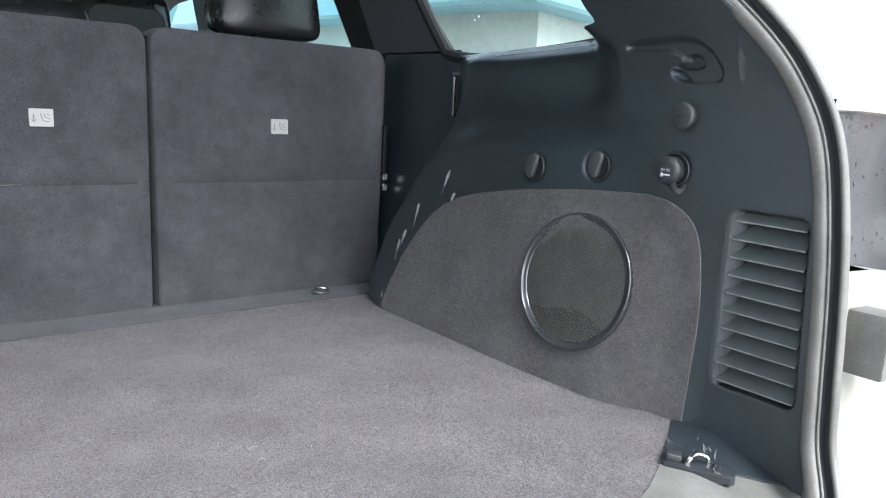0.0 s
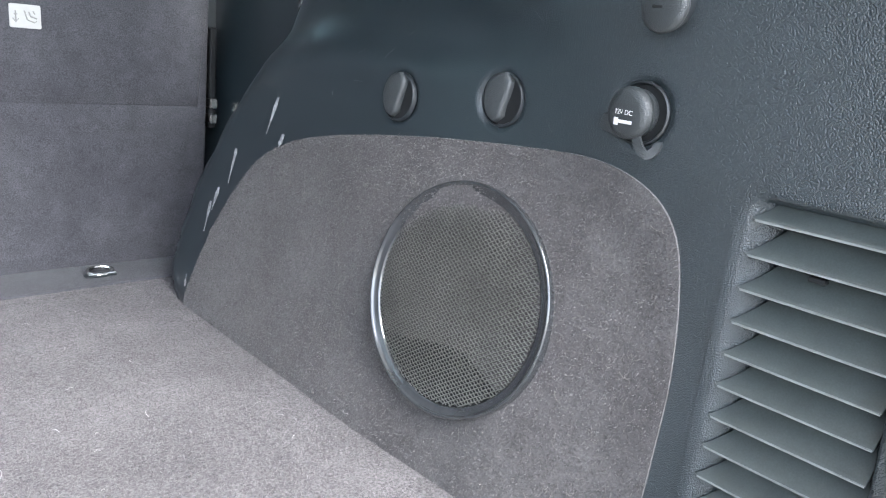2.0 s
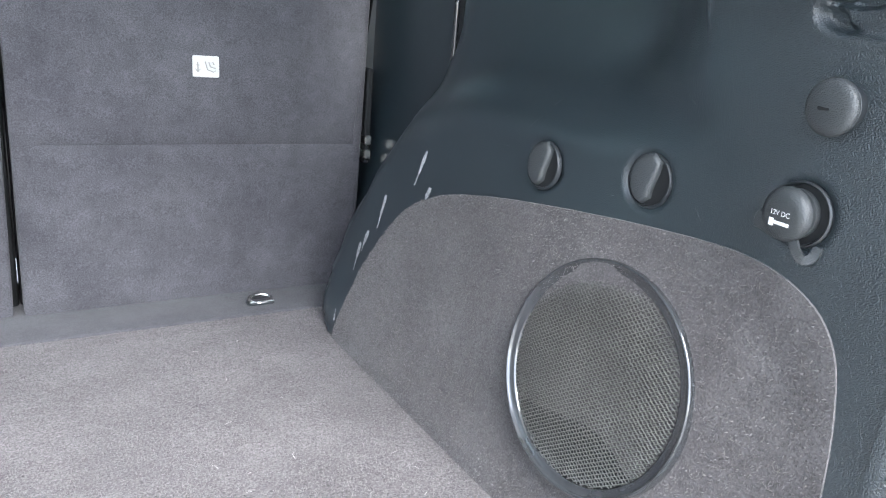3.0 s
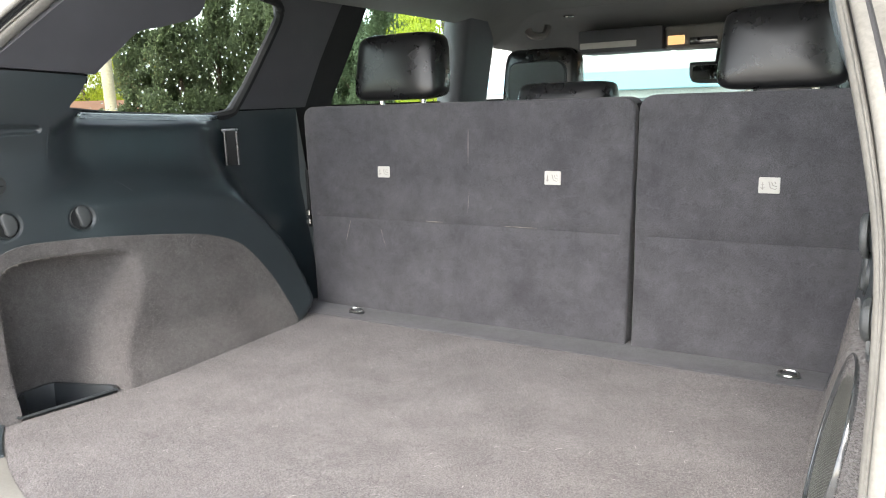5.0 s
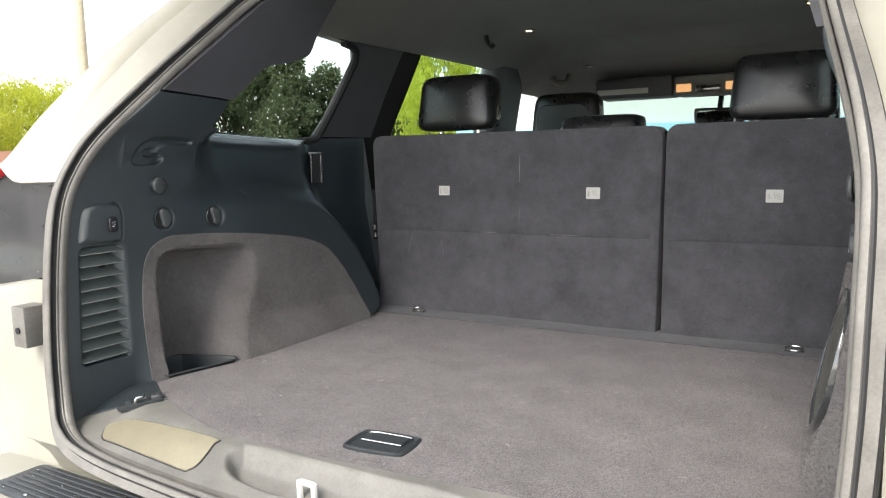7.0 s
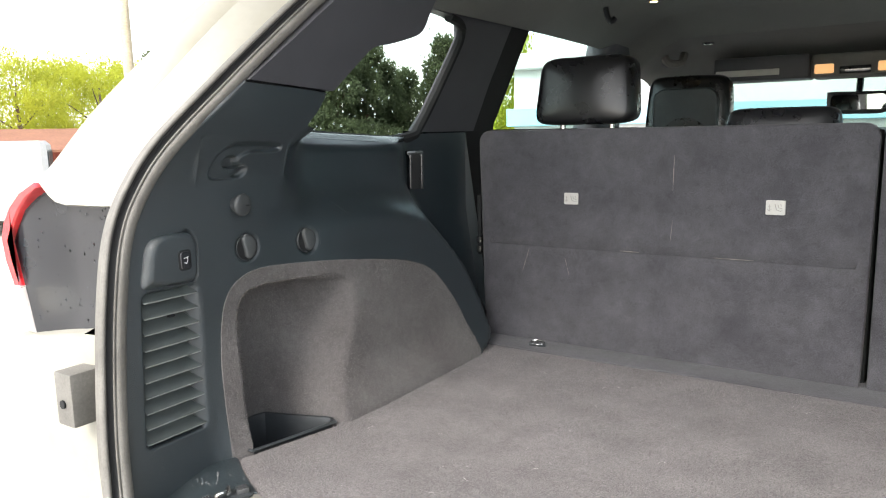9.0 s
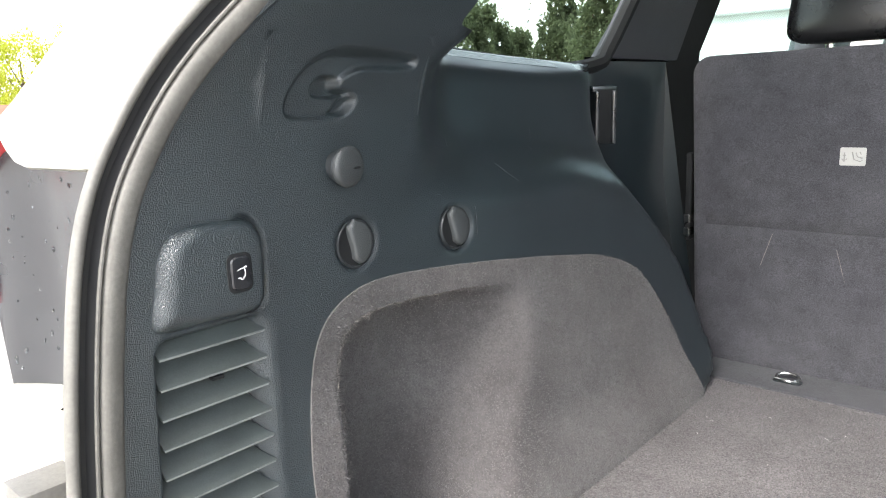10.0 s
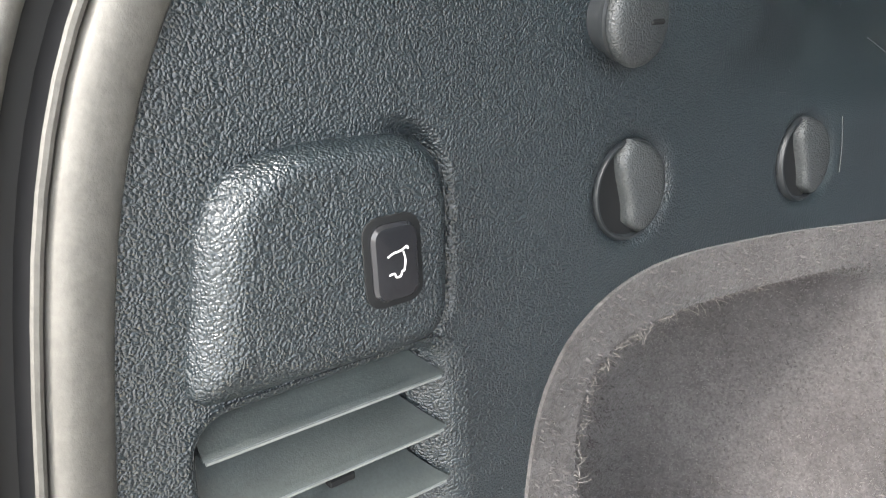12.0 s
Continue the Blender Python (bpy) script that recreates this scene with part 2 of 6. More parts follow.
def spline(pts, n=6, closed=False):
    """Points on a smooth curve through pts."""
    p = [np.array(q, float) for q in pts]
    out, m = [], len(p)
    for i in range(m if closed else m - 1):
        a = p[(i - 1) % m] if closed or i > 0 else 2 * p[0] - p[1]
        b, c = p[i], p[(i + 1) % m]
        d = p[(i + 2) % m] if closed or i + 2 < m else 2 * p[-1] - p[-2]
        for k in range(n):
            t = k / n
            out.append(0.5 * (2 * b + (c - a) * t + (2 * a - 5 * b + 4 * c - d) * t * t + (3 * b - a - 3 * c + d) * t**3))
    if not closed:
        out.append(p[-1])
    return out


def rounded(u0, v0, u1, v1, r, n=5):
    """A rounded rectangle, counter-clockwise."""
    out = []
    for cu, cv, a in ((u1 - r, v0 + r, -90), (u1 - r, v1 - r, 0), (u0 + r, v1 - r, 90), (u0 + r, v0 + r, 180)):
        for k in range(n + 1):
            g = radians(a + 90 * k / n)
            out.append((cu + r * math.cos(g), cv + r * math.sin(g)))
    return out


def within(px, py, loop):
    x, y = np.asarray(px), np.asarray(py)
    hit = np.zeros(x.shape, bool)
    for (x1, y1), (x2, y2) in zip(loop, [*loop[1:], loop[0]]):
        with np.errstate(all="ignore"):
            cross = ((y1 > y) != (y2 > y)) & (x < (x2 - x1) * (y - y1) / (y2 - y1 + 1e-12) + x1)
        hit ^= cross
    return hit


def patch(outer, holes, place, step, lines=(), rim=None, toward=None, dense=()):
    """A sheet over a plane outline with holes, each point set into the room by place(u, v). rim: an offset by which all its borders turn back."""
    from mathutils import geometry
    verts, edges = [], []
    for loop, closed in [(outer, True)] + [(h, True) for h in holes] + [(q, False) for q in lines]:
        base = len(verts)
        verts += [Vector((float(q[0]), float(q[1]))) for q in loop]
        edges += [(base + k, base + k + 1) for k in range(len(loop) - 1)]
        if closed:
            edges.append((base + len(loop) - 1, base))
    arr = np.array([tuple(v) for v in verts])
    lo, hi = arr.min(0), arr.max(0)
    gu, gv = np.meshgrid(np.arange(lo[0], hi[0], step), np.arange(lo[1], hi[1], step))
    gu = (gu + (np.arange(gu.shape[0]) % 2)[:, None] * step / 2).ravel()
    gv = gv.ravel()
    for u0, v0, u1, v1, fine in dense:
        out = (gu < u0) | (gu > u1) | (gv < v0) | (gv > v1)
        fu, fv = np.meshgrid(np.arange(u0, u1, fine), np.arange(v0, v1, fine))
        fu = (fu + (np.arange(fu.shape[0]) % 2)[:, None] * fine / 2).ravel()
        gu, gv = np.concatenate((gu[out], fu)), np.concatenate((gv[out], fv.ravel()))
    ok = within(gu, gv, [tuple(q[:2]) for q in outer])
    for h in holes:
        ok &= ~within(gu, gv, [tuple(q[:2]) for q in h])
    for u, v in zip(gu[ok], gv[ok]):
        if ((arr - (u, v)) ** 2).sum(1).min() > (0.45 * min([step, *(d[4] for d in dense)])) ** 2:
            verts.append(Vector((u, v)))
    got, _, faces, *_ = geometry.delaunay_2d_cdt(verts, edges, [], 0, 1e-6)
    cu = np.array([sum(got[i].x for i in f) / len(f) for f in faces])
    cv = np.array([sum(got[i].y for i in f) / len(f) for f in faces])
    keep = within(cu, cv, [tuple(q[:2]) for q in outer])
    for h in holes:
        keep &= ~within(cu, cv, [tuple(q[:2]) for q in h])
    bm = bmesh.new()
    vs = [bm.verts.new(place(p.x, p.y)) for p in got]
    for f, k in zip(faces, keep):
        if k:
            bm.faces.new([vs[i] for i in f])
    for v in [v for v in bm.verts if not v.link_faces]:
        bm.verts.remove(v)
    bm.normal_update()
    if toward is not None:
        if sum((f.normal @ Vector(toward)) * f.calc_area() for f in bm.faces) < 0:
            bmesh.ops.reverse_faces(bm, faces=bm.faces[:])
    if rim is not None:
        border = [e for e in bm.edges if len(e.link_faces) == 1]
        made = bmesh.ops.extrude_edge_only(bm, edges=border)["geom"]
        bmesh.ops.translate(bm, verts=[g for g in made if isinstance(g, bmesh.types.BMVert)], vec=Vector(rim))
    bm.normal_update()
    return bm


def inset(loop, d):
    """The loop (counter-clockwise) moved inward by d."""
    p = [np.array(q, float) for q in loop]
    out, n = [], len(p)
    for i in range(n):
        e1, e2 = p[i] - p[i - 1], p[(i + 1) % n] - p[i]
        nn = np.array([-e1[1], e1[0]]) / (np.hypot(*e1) + 1e-9) + np.array([-e2[1], e2[0]]) / (np.hypot(*e2) + 1e-9)
        nn /= np.hypot(*nn) + 1e-9
        out.append(p[i] + d * nn)
    return out


def pad(loop, heights, m, bm=None, cap=True, dome=0.0):
    """A solid cushion: the counter-clockwise loop in the plane of m, as rings of (inset, height)."""
    bm = bm or bmesh.new()
    rings = []
    for d, h in heights:
        rings.append([bm.verts.new(m @ Vector((q[0], q[1], h))) for q in (inset(loop, d) if d else loop)])
    n = len(loop)
    for a, b in zip(rings, rings[1:]):
        for i in range(n):
            bm.faces.new((a[i], a[(i + 1) % n], b[(i + 1) % n], b[i]))
    if cap:
        top = rings[-1]
        c = bm.verts.new(sum((v.co for v in top), Vector()) / n + m.to_3x3() @ Vector((0, 0, dome)))
        for i in range(n):
            bm.faces.new((top[i], top[(i + 1) % n], c))
    bm.normal_update()
    return bm


def tube(path, profile, up=(0, 0, 1), closed=False, bm=None, caps=True, scale=None):
    """Sweeps a closed profile of (side, up) along a path."""
    bm = bm or bmesh.new()
    p = [Vector(q) for q in path]
    rings = []
    for i, q in enumerate(p):
        a, b = p[i - 1] if i or closed else p[0], p[(i + 1) % len(p)] if i + 1 < len(p) or closed else p[-1]
        d = (b - a).normalized()
        u = Vector(up[i] if isinstance(up, list) else up)
        s = d.cross(u).normalized()
        w = s.cross(d)
        k = scale[i] if scale else 1.0
        rings.append([bm.verts.new(q + k * (x * s + y * w)) for x, y in profile])
    n = len(profile)
    for a, b in zip(rings, rings[1:] + ([rings[0]] if closed else [])):
        for i in range(n):
            bm.faces.new((a[i], a[(i + 1) % n], b[(i + 1) % n], b[i]))
    if caps and not closed:
        bm.faces.new(rings[0])
        bm.faces.new(rings[-1][::-1])
    bmesh.ops.recalc_face_normals(bm, faces=bm.faces[:])
    return bm


def circle(r, n=10, r2=None, start=0.0):
    return [(r * math.cos(start + 2 * math.pi * k / n), (r2 or r) * math.sin(start + 2 * math.pi * k / n)) for k in range(n)]


def box(lo, hi, bevel=0.0, bm=None, m=None, seg=2):
    bm = bm or bmesh.new()
    own = bmesh.new()
    bmesh.ops.create_cube(own, size=1)
    c, d = (Vector(lo) + Vector(hi)) / 2, Vector(hi) - Vector(lo)
    for v in own.verts:
        v.co = Vector((v.co.x * d.x, v.co.y * d.y, v.co.z * d.z)) + c
    if bevel:
        bmesh.ops.bevel(own, geom=own.edges[:], offset=bevel, segments=seg, profile=0.6, affect="EDGES")
    if m:
        bmesh.ops.transform(own, matrix=m, verts=own.verts[:])
    me = bpy.data.meshes.new("box")
    own.to_mesh(me)
    own.free()
    bm.from_mesh(me)
    bpy.data.meshes.remove(me)
    return bm


def sheet(rows, bm=None):
    """Quads through rows of points of one length."""
    bm = bm or bmesh.new()
    vs = [[bm.verts.new(q) for q in r] for r in rows]
    for a, b in zip(vs, vs[1:]):
        for i in range(len(a) - 1):
            bm.faces.new((a[i], a[i + 1], b[i + 1], b[i]))
    bm.normal_update()
    return bm


def pile(name, roots, normals, length, width, lean, mat, parent, label, seed):
    """Short carpet fibres, a leaning blade at every root, in one mesh."""
    r = np.random.RandomState(seed)
    n = len(roots)
    side = r.normal(size=(n, 3))
    side -= normals * (side * normals).sum(1)[:, None]
    side /= np.linalg.norm(side, axis=1)[:, None]
    across = np.cross(normals, side)
    tall = length * r.uniform(0.6, 1.25, n)[:, None]
    tip = roots + normals * tall + side * tall * lean * r.uniform(0.2, 1.3, n)[:, None]
    half = across * (width * r.uniform(0.6, 1.3, n)[:, None])
    verts = np.stack((roots - half, roots + half, tip), 1).reshape(-1, 3)
    me = bpy.data.meshes.new(name)
    me.from_pydata(verts.tolist(), [], np.arange(3 * n).reshape(-1, 3).tolist())
    me.materials.append(mat)
    ob = new(name, me)
    ob.parent = parent
    if parent.type == "EMPTY":
        ob.matrix_parent_inverse = Matrix.Translation(parent.location).inverted()
    return tagged(ob, label, kind="stuff")


def roots_on(bm, n, seed, keep=None):
    """n places spread evenly over a mesh, with the normals there."""
    r = np.random.RandomState(seed)
    tri, nrm, area = [], [], []
    for f in bm.faces:
        c = f.calc_center_median()
        if keep is None or keep(c, f.normal):
            v = [x.co for x in f.verts]
            for k in range(1, len(v) - 1):
                tri.append((*v[0], *v[k], *v[k + 1]))
                nrm.append(tuple(f.normal))
                area.append((v[k] - v[0]).cross(v[k + 1] - v[0]).length)
    tri, nrm, area = np.array(tri).reshape(-1, 3, 3), np.array(nrm), np.array(area)
    pick = r.choice(len(area), n, p=area / area.sum())
    a, b = r.rand(n), r.rand(n)
    flip = a + b > 1
    a[flip], b[flip] = 1 - a[flip], 1 - b[flip]
    t = tri[pick]
    return t[:, 0] + a[:, None] * (t[:, 1] - t[:, 0]) + b[:, None] * (t[:, 2] - t[:, 0]), nrm[pick]


# ---- the cargo space: side walls ----


def gap_to(y, z, line):
    """How far a point lies from a line of points."""
    p, q = line[:-1], line[1:]
    d = q - p
    w = np.array((y, z)) - p
    t = np.clip((w * d).sum(1) / ((d * d).sum(1) + 1e-12), 0, 1)
    return float(np.sqrt(((w - t[:, None] * d) ** 2).sum(1).min()))


def inside(y, z, loop):
    """Whether a point lies in a closed loop, an array."""
    p, q = loop, np.roll(loop, -1, 0)
    cross = ((p[:, 1] > z) != (q[:, 1] > z)) & (y < (q[:, 0] - p[:, 0]) * (z - p[:, 1]) / (q[:, 1] - p[:, 1] + 1e-12) + p[:, 0])
    return bool(cross.sum() % 2)


# The shoulder of the wheel arch: level behind, rounded over and down to the floor in front.
CREST = {-1: np.array(spline([(0.10, 0.352), (0.45, 0.352), (0.62, 0.352), (0.705, 0.349), (0.76, 0.339), (0.815, 0.322), (0.87, 0.294), (0.925, 0.245), (0.97, 0.192), (1.003, 0.137), (1.025, 0.075), (1.022, 0.036), (0.985, 0.012), (0.935, -0.004)], 4)),
         1: np.array(spline([(0.10, 0.352), (0.45, 0.352), (0.62, 0.352), (0.70, 0.350), (0.76, 0.340), (0.803, 0.322), (0.842, 0.291), (0.880, 0.245), (0.914, 0.192), (0.945, 0.137), (0.966, 0.078), (0.966, 0.040), (0.945, 0.016), (0.905, -0.004)], 4))}
ARCH = {k: np.array([*v, (0.90, -0.20), (0.10, -0.20)]) for k, v in CREST.items()}
LEDGE = ((-0.04, -0.022, -0.012, 0.0, 0.016, 0.030, 0.045, 0.066, 0.090, 0.12, 0.20), (0.0, 0.0006, 0.0035, 0.0110, 0.0265, 0.0365, 0.0425, 0.0475, 0.0505, 0.0525, 0.0540))
PANEL_LOOP = spline([(-0.0490, -0.0245), (-0.0455, -0.0295), (-0.038, -0.0310), (-0.010, -0.0315), (0.026, -0.032), (0.036, -0.0295), (0.0415, -0.021), (0.0428, -0.006), (0.0438, 0.016), (0.041, 0.031), (0.030, 0.0400), (0.006, 0.0420), (-0.014, 0.0412), (-0.030, 0.036), (-0.0395, 0.022), (-0.0440, 0.002), (-0.0475, -0.014)], 3, closed=True)
PANEL_EDGE = np.array([(q[0] + 0.216, q[1] + 0.32) for q in PANEL_LOOP])
PANEL_RING = np.array([*PANEL_EDGE, PANEL_EDGE[0]])


DISHES = {-1: ((0.3595, 0.322), (0.491, 0.316)), 1: ((0.590, 0.303), (0.474, 0.315), (0.346, 0.322))}


def side_x(y, z, side=-1):
    """How far the moulded side trim stands from the middle of the car."""
    rear = 0.621 - 0.05 * ss(0.42, 0.58, z)
    if side < 0 and y < 0.28 and 0.27 < z < 0.38 and not inside(y, z, PANEL_EDGE):  # the groove round the switch panel
        rear += 0.0048 * ss(0.236, 0.254, y) * (1 - ss(0.0, 0.0055, gap_to(y, z, PANEL_RING) - 0.0012))
    front = 0.621 - 0.15 * max(0, 0.3 - z) - 0.01 * ss(0.4, 0.6, y) - (0.026 if side < 0 else 0.010) * ss(0.09, -0.01, z)
    if y > 0.30:
        d = gap_to(y, z, CREST[side]) * (-1 if inside(y, z, ARCH[side]) else 1)
        ledge = float(np.interp(d, *LEDGE)) * 0.5 + float(np.interp(d - 0.006, *LEDGE)) * 0.25 + float(np.interp(d + 0.006, *LEDGE)) * 0.25
        wide = ss(0.20, 0.34, z)
        high = ss(0.30, 0.37, z)
        ahead = 0.010 if side < 0 else 0.022
        drop = 0.118 * ss(ahead - 0.010 - 0.012 * wide, ahead + 0.022 + 0.075 * wide, d)
        front += ledge + (drop - ledge) * ss(0.72 + 0.09 * high, 0.86 + 0.09 * high, y)
        front += 0.050 * ss(0.463 + 0.012 * ss(0.75, 0.50, y), 0.502 + 0.008 * ss(0.75, 0.50, y), z) * (1 - ss(0.84, 0.93, y))
    for cy, cz in DISHES[side]:  # shallow dishes round the hooks
        if abs(y - cy) < 0.03 and abs(z - cz) < 0.03:
            dish = 0.0034 * (1 - ss(0.0200, 0.0265, math.hypot(y - cy, z - cz)))
            rear, front = rear + dish, front + dish
    a = 0.26 + 0.14 * ss(0.16, 0.32, z) + 0.035 * ss(0.36, 0.40, z) + 0.065 * ss(0.465, 0.52, z)
    return rear + (front - rear) * ss(a, a + 0.16 - 0.06 * ss(0.36, 0.42, z), y)


def right_shift(loop):
    """The right arch sits a little farther back than the left one."""
    return [(q[0] - 0.03 * ss(0.6, 0.85, q[0]) - 0.006 * ss(0.40, 0.30, q[0]), q[1]) for q in loop]


def wall_frame(side, y, z, x=None):
    """At a point of a side wall: right, up and toward the room as one sees it from inside."""
    px = XC + side * (side_x(y, z, side) if x is None else x)
    return Matrix(((0, 0, -side, px), (-side, 0, 0, y), (0, 1, 0, z), (0, 0, 0, 1)))


CARPET_EDGE = spline([(0.945, -0.03), (0.948, 0.02), (0.925, 0.10), (0.852, 0.196), (0.774, 0.235), (0.683, 0.254), (0.55, 0.273), (0.45, 0.282), (0.376, 0.285),
                      (0.332, 0.272), (0.308, 0.246), (0.297, 0.205), (0.291, 0.15), (0.292, 0.09), (0.296, -0.03)], 5)
VENT_EDGE = rounded(0.160, 0.060, 0.262, 0.285, 0.013)
VENT_EDGE = [(q[0] + (0.0065 * (q[1] - 0.1725) / 0.1125 if q[0] < 0.21 else 0), q[1]) for q in VENT_EDGE]
VENT_RIGHT = [(q[0] - 0.003, q[1]) for q in VENT_EDGE]
HOOK_EDGE = rounded(0.268, 0.416, 0.446, 0.4985, 0.012)
TRIM_REAR = spline([(0.117, -0.04), (0.122, 0.05), (0.127, 0.12), (0.138, 0.27), (0.159, 0.376), (0.191, 0.434), (0.241, 0.492), (0.334, 0.574)], 5)
SILL_LINE = spline([(0.345, 0.573), (0.498, 0.5645), (0.505, 0.560), (0.490, 0.530), (0.478, 0.514), (0.487, 0.5075), (0.55, 0.503), (0.66, 0.4955), (0.888, 0.485), (0.965, 0.492), (1.20, 0.494)], 4)
TRIM_OUTLINE = [(1.20, -0.04), *TRIM_REAR, *SILL_LINE]
POCKET = spline([(0.323, -0.03), (0.322, 0.08), (0.322, 0.19), (0.328, 0.232), (0.345, 0.252), (0.38, 0.259), (0.453, 0.257), (0.56, 0.246), (0.60, 0.20), (0.59, 0.08), (0.50, -0.03)], 5)


def pocket_x(y, z):
    """The left lining, with the pocket over the tray."""
    base = side_x(y, z) - 0.002
    if not within([y], [z], [tuple(q) for q in POCKET])[0]:
        return base
    near = 1.0
    for p, q in zip(POCKET, POCKET[1:]):
        d = q - p
        t = min(1.0, max(0.0, ((y - p[0]) * d[0] + (z - p[1]) * d[1]) / (d @ d + 1e-12)))
        near = min(near, math.hypot(y - p[0] - t * d[0], z - p[1] - t * d[1]))
    lo, hi = 0.447 + 0.015 * ss(0.0, 0.2, z), 0.497 + 0.095 * ss(0.0, 0.2, z)
    deep = 0.705 - 0.02 * ss(0.1, 0.26, z)
    out = deep + (base - deep) * ss(lo, hi, y)
    return base + (out - base) * ss(0.0, 0.015, near)


for side, tag in ((-1, "left"), (1, "right")):
    into = (-side, 0, 0)
    wall = thing("wall_" + tag, (XC + side * 0.7, 0.6, 0), "dark grained plastic side trim of the cargo space, lightly scratched", "side trim", kind="structure")
    edge_loop = CARPET_EDGE if side < 0 else right_shift(CARPET_EDGE)
    outline = TRIM_OUTLINE if side < 0 else [(q[0] + 0.012 * ss(0.40, 0.20, q[0]), q[1]) for q in TRIM_OUTLINE]
    bm = patch(outline, [edge_loop, VENT_EDGE if side < 0 else VENT_RIGHT, inset(HOOK_EDGE, 0.002)], lambda y, z: (XC + side * side_x(y, z, side), y, z), 0.010, rim=(side * 0.008, 0, 0), toward=into, lines=[[*q, q[0]] for q in (inset(PANEL_EDGE, -k) for k in (0.0, 0.0014, 0.004, 0.0068))] if side < 0 else (), dense=[(y - 0.029, z - 0.029, y + 0.029, z + 0.029, 0.0028) for y, z in DISHES[side]] + ([(0.150, 0.28, 0.276, 0.376, 0.0024)] if side < 0 else []))
    part("trim_panel", bm, TRIM, wall, sharp=1.3)
    edge = [(XC + side * (side_x(q[0], q[1], side) + 0.0048), q[0] - 0.0004, q[1]) for q in (TRIM_REAR if side < 0 else [(p[0] + 0.012 * ss(0.40, 0.20, p[0]), p[1]) for p in TRIM_REAR])]
    part("rolled_edge", tube(edge, circle(0.0052, 10), up=(1, 0, 0)), TRIM, wall)
    if side < 0:
        bm = patch(CARPET_EDGE[::-1], [], lambda y, z: (XC + side * pocket_x(y, z), y, z), 0.008, lines=[POCKET, inset(POCKET, -0.005)[1:-1], inset(POCKET, -0.010)[1:-1], inset(POCKET, -0.015)[1:-1]], rim=(side * 0.012, 0, 0), toward=into)
        roots = roots_on(bm, 45000, 61, lambda c, nn: nn.x > 0.2 and c.z > -0.01)
        lining = part("carpet_lining", bm, SIDE_CARPET, wall, "grey carpet lining with a recessed pocket", sharp=1.2)
        pile("carpet_pile", *roots, 0.0020, 0.00045, 1.1, SIDE_PILE, lining, "short grey carpet fibres", 62)
    else:
        bm = patch(edge_loop[::-1], [], lambda y, z: (XC + side * (side_x(y, z, side) - 0.002), y, z), 0.010, rim=(side * 0.012, 0, 0), toward=into)
        roots = roots_on(bm, 45000, 63, lambda c, nn: nn.x < -0.2 and c.z > -0.01)
        lining = part("carpet_lining", bm, SIDE_CARPET, wall, "grey carpet lining of the wheel arch", sharp=1.2)
        pile("carpet_pile", *roots, 0.0020, 0.00045, 1.1, SIDE_PILE, lining, "short grey carpet fibres", 64)

    # The rear pillar's cover above the seam, and the cover behind the door.
    def pillar_x(y, z):
        return 0.567 - 0.33 * (z - 0.57)
    edge = [(0.334, 0.577), (0.409, 0.641), (0.482, 0.704), (0.542, 0.756), (0.63, 0.835)]
    window_side = [(0.80, 0.835), (0.76, 0.76), (0.741, 0.715), (0.735, 0.69), (0.716, 0.672), (0.646, 0.652), (0.60, 0.642), (0.565, 0.612), (0.519, 0.567)]
    bm = patch([*spline(edge, 4), *spline(window_side, 4)], [], lambda y, z: (XC + side * pillar_x(y, z), y, z), 0.02, rim=(side * 0.03, 0, 0), toward=into)
    part("rear_pillar_cover", bm, TRIM_FINE, wall, sharp=0.9)
    bm = sheet([[(XC + side * (0.583 - 0.33 * (z - 0.57)), y, z) for y in (0.335, 0.40, 0.46, 0.515)] for z in (0.552, 0.57, 0.588)])
    part("seam_strip", bm, DARK, wall)

    def cpillar_x(y, z):
        return 0.722 - 0.18 * max(0, z - 0.5)
    cover = [(0.975, 0.497), (1.026, 0.555), (1.096, 0.666), (1.127, 0.72), (1.118, 0.752), (1.06, 0.762), (0.95, 0.77), (0.95, 0.84), (1.40, 0.84), (1.345, 0.749), (1.278, 0.616), (1.229, 0.497)]
    bm = patch(cover[::-1], [], lambda y, z: (XC + side * cpillar_x(y, z), y, z), 0.02, rim=(side * 0.03, 0, 0), toward=into)
    part("door_pillar_cover", bm, TRIM_FINE, wall, sharp=0.9)
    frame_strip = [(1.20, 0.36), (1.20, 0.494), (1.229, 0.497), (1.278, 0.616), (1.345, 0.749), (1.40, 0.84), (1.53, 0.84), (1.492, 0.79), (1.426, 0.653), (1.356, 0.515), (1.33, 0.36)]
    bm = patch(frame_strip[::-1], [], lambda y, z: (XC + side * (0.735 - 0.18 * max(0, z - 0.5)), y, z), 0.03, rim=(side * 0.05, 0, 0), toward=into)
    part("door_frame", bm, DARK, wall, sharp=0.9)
    # Sheet behind the seat; near-black paints the shade of that gap.
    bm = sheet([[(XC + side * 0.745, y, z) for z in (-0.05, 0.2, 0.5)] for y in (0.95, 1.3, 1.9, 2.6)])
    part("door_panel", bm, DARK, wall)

    ledge = [(0.497, 0.5065), *[q for q in SILL_LINE if 0.505 < q[0] < 0.96 and q[1] < 0.507], (0.968, 0.492)]
    rows = []
    for share, h in ((0.0, -0.010), (0.0, -0.004), (0.06, 0.0), (0.2, 0.002), (0.5, 0.0035), (1.0, 0.004)):
        rows.append([(XC + side * (max(side_x(q[0], q[1] + min(h, -0.001), side), 0.60) * (1 - share) + 0.752 * share - 0.0006), q[0], q[1] + h) for q in ledge])
    bm = sheet(rows)
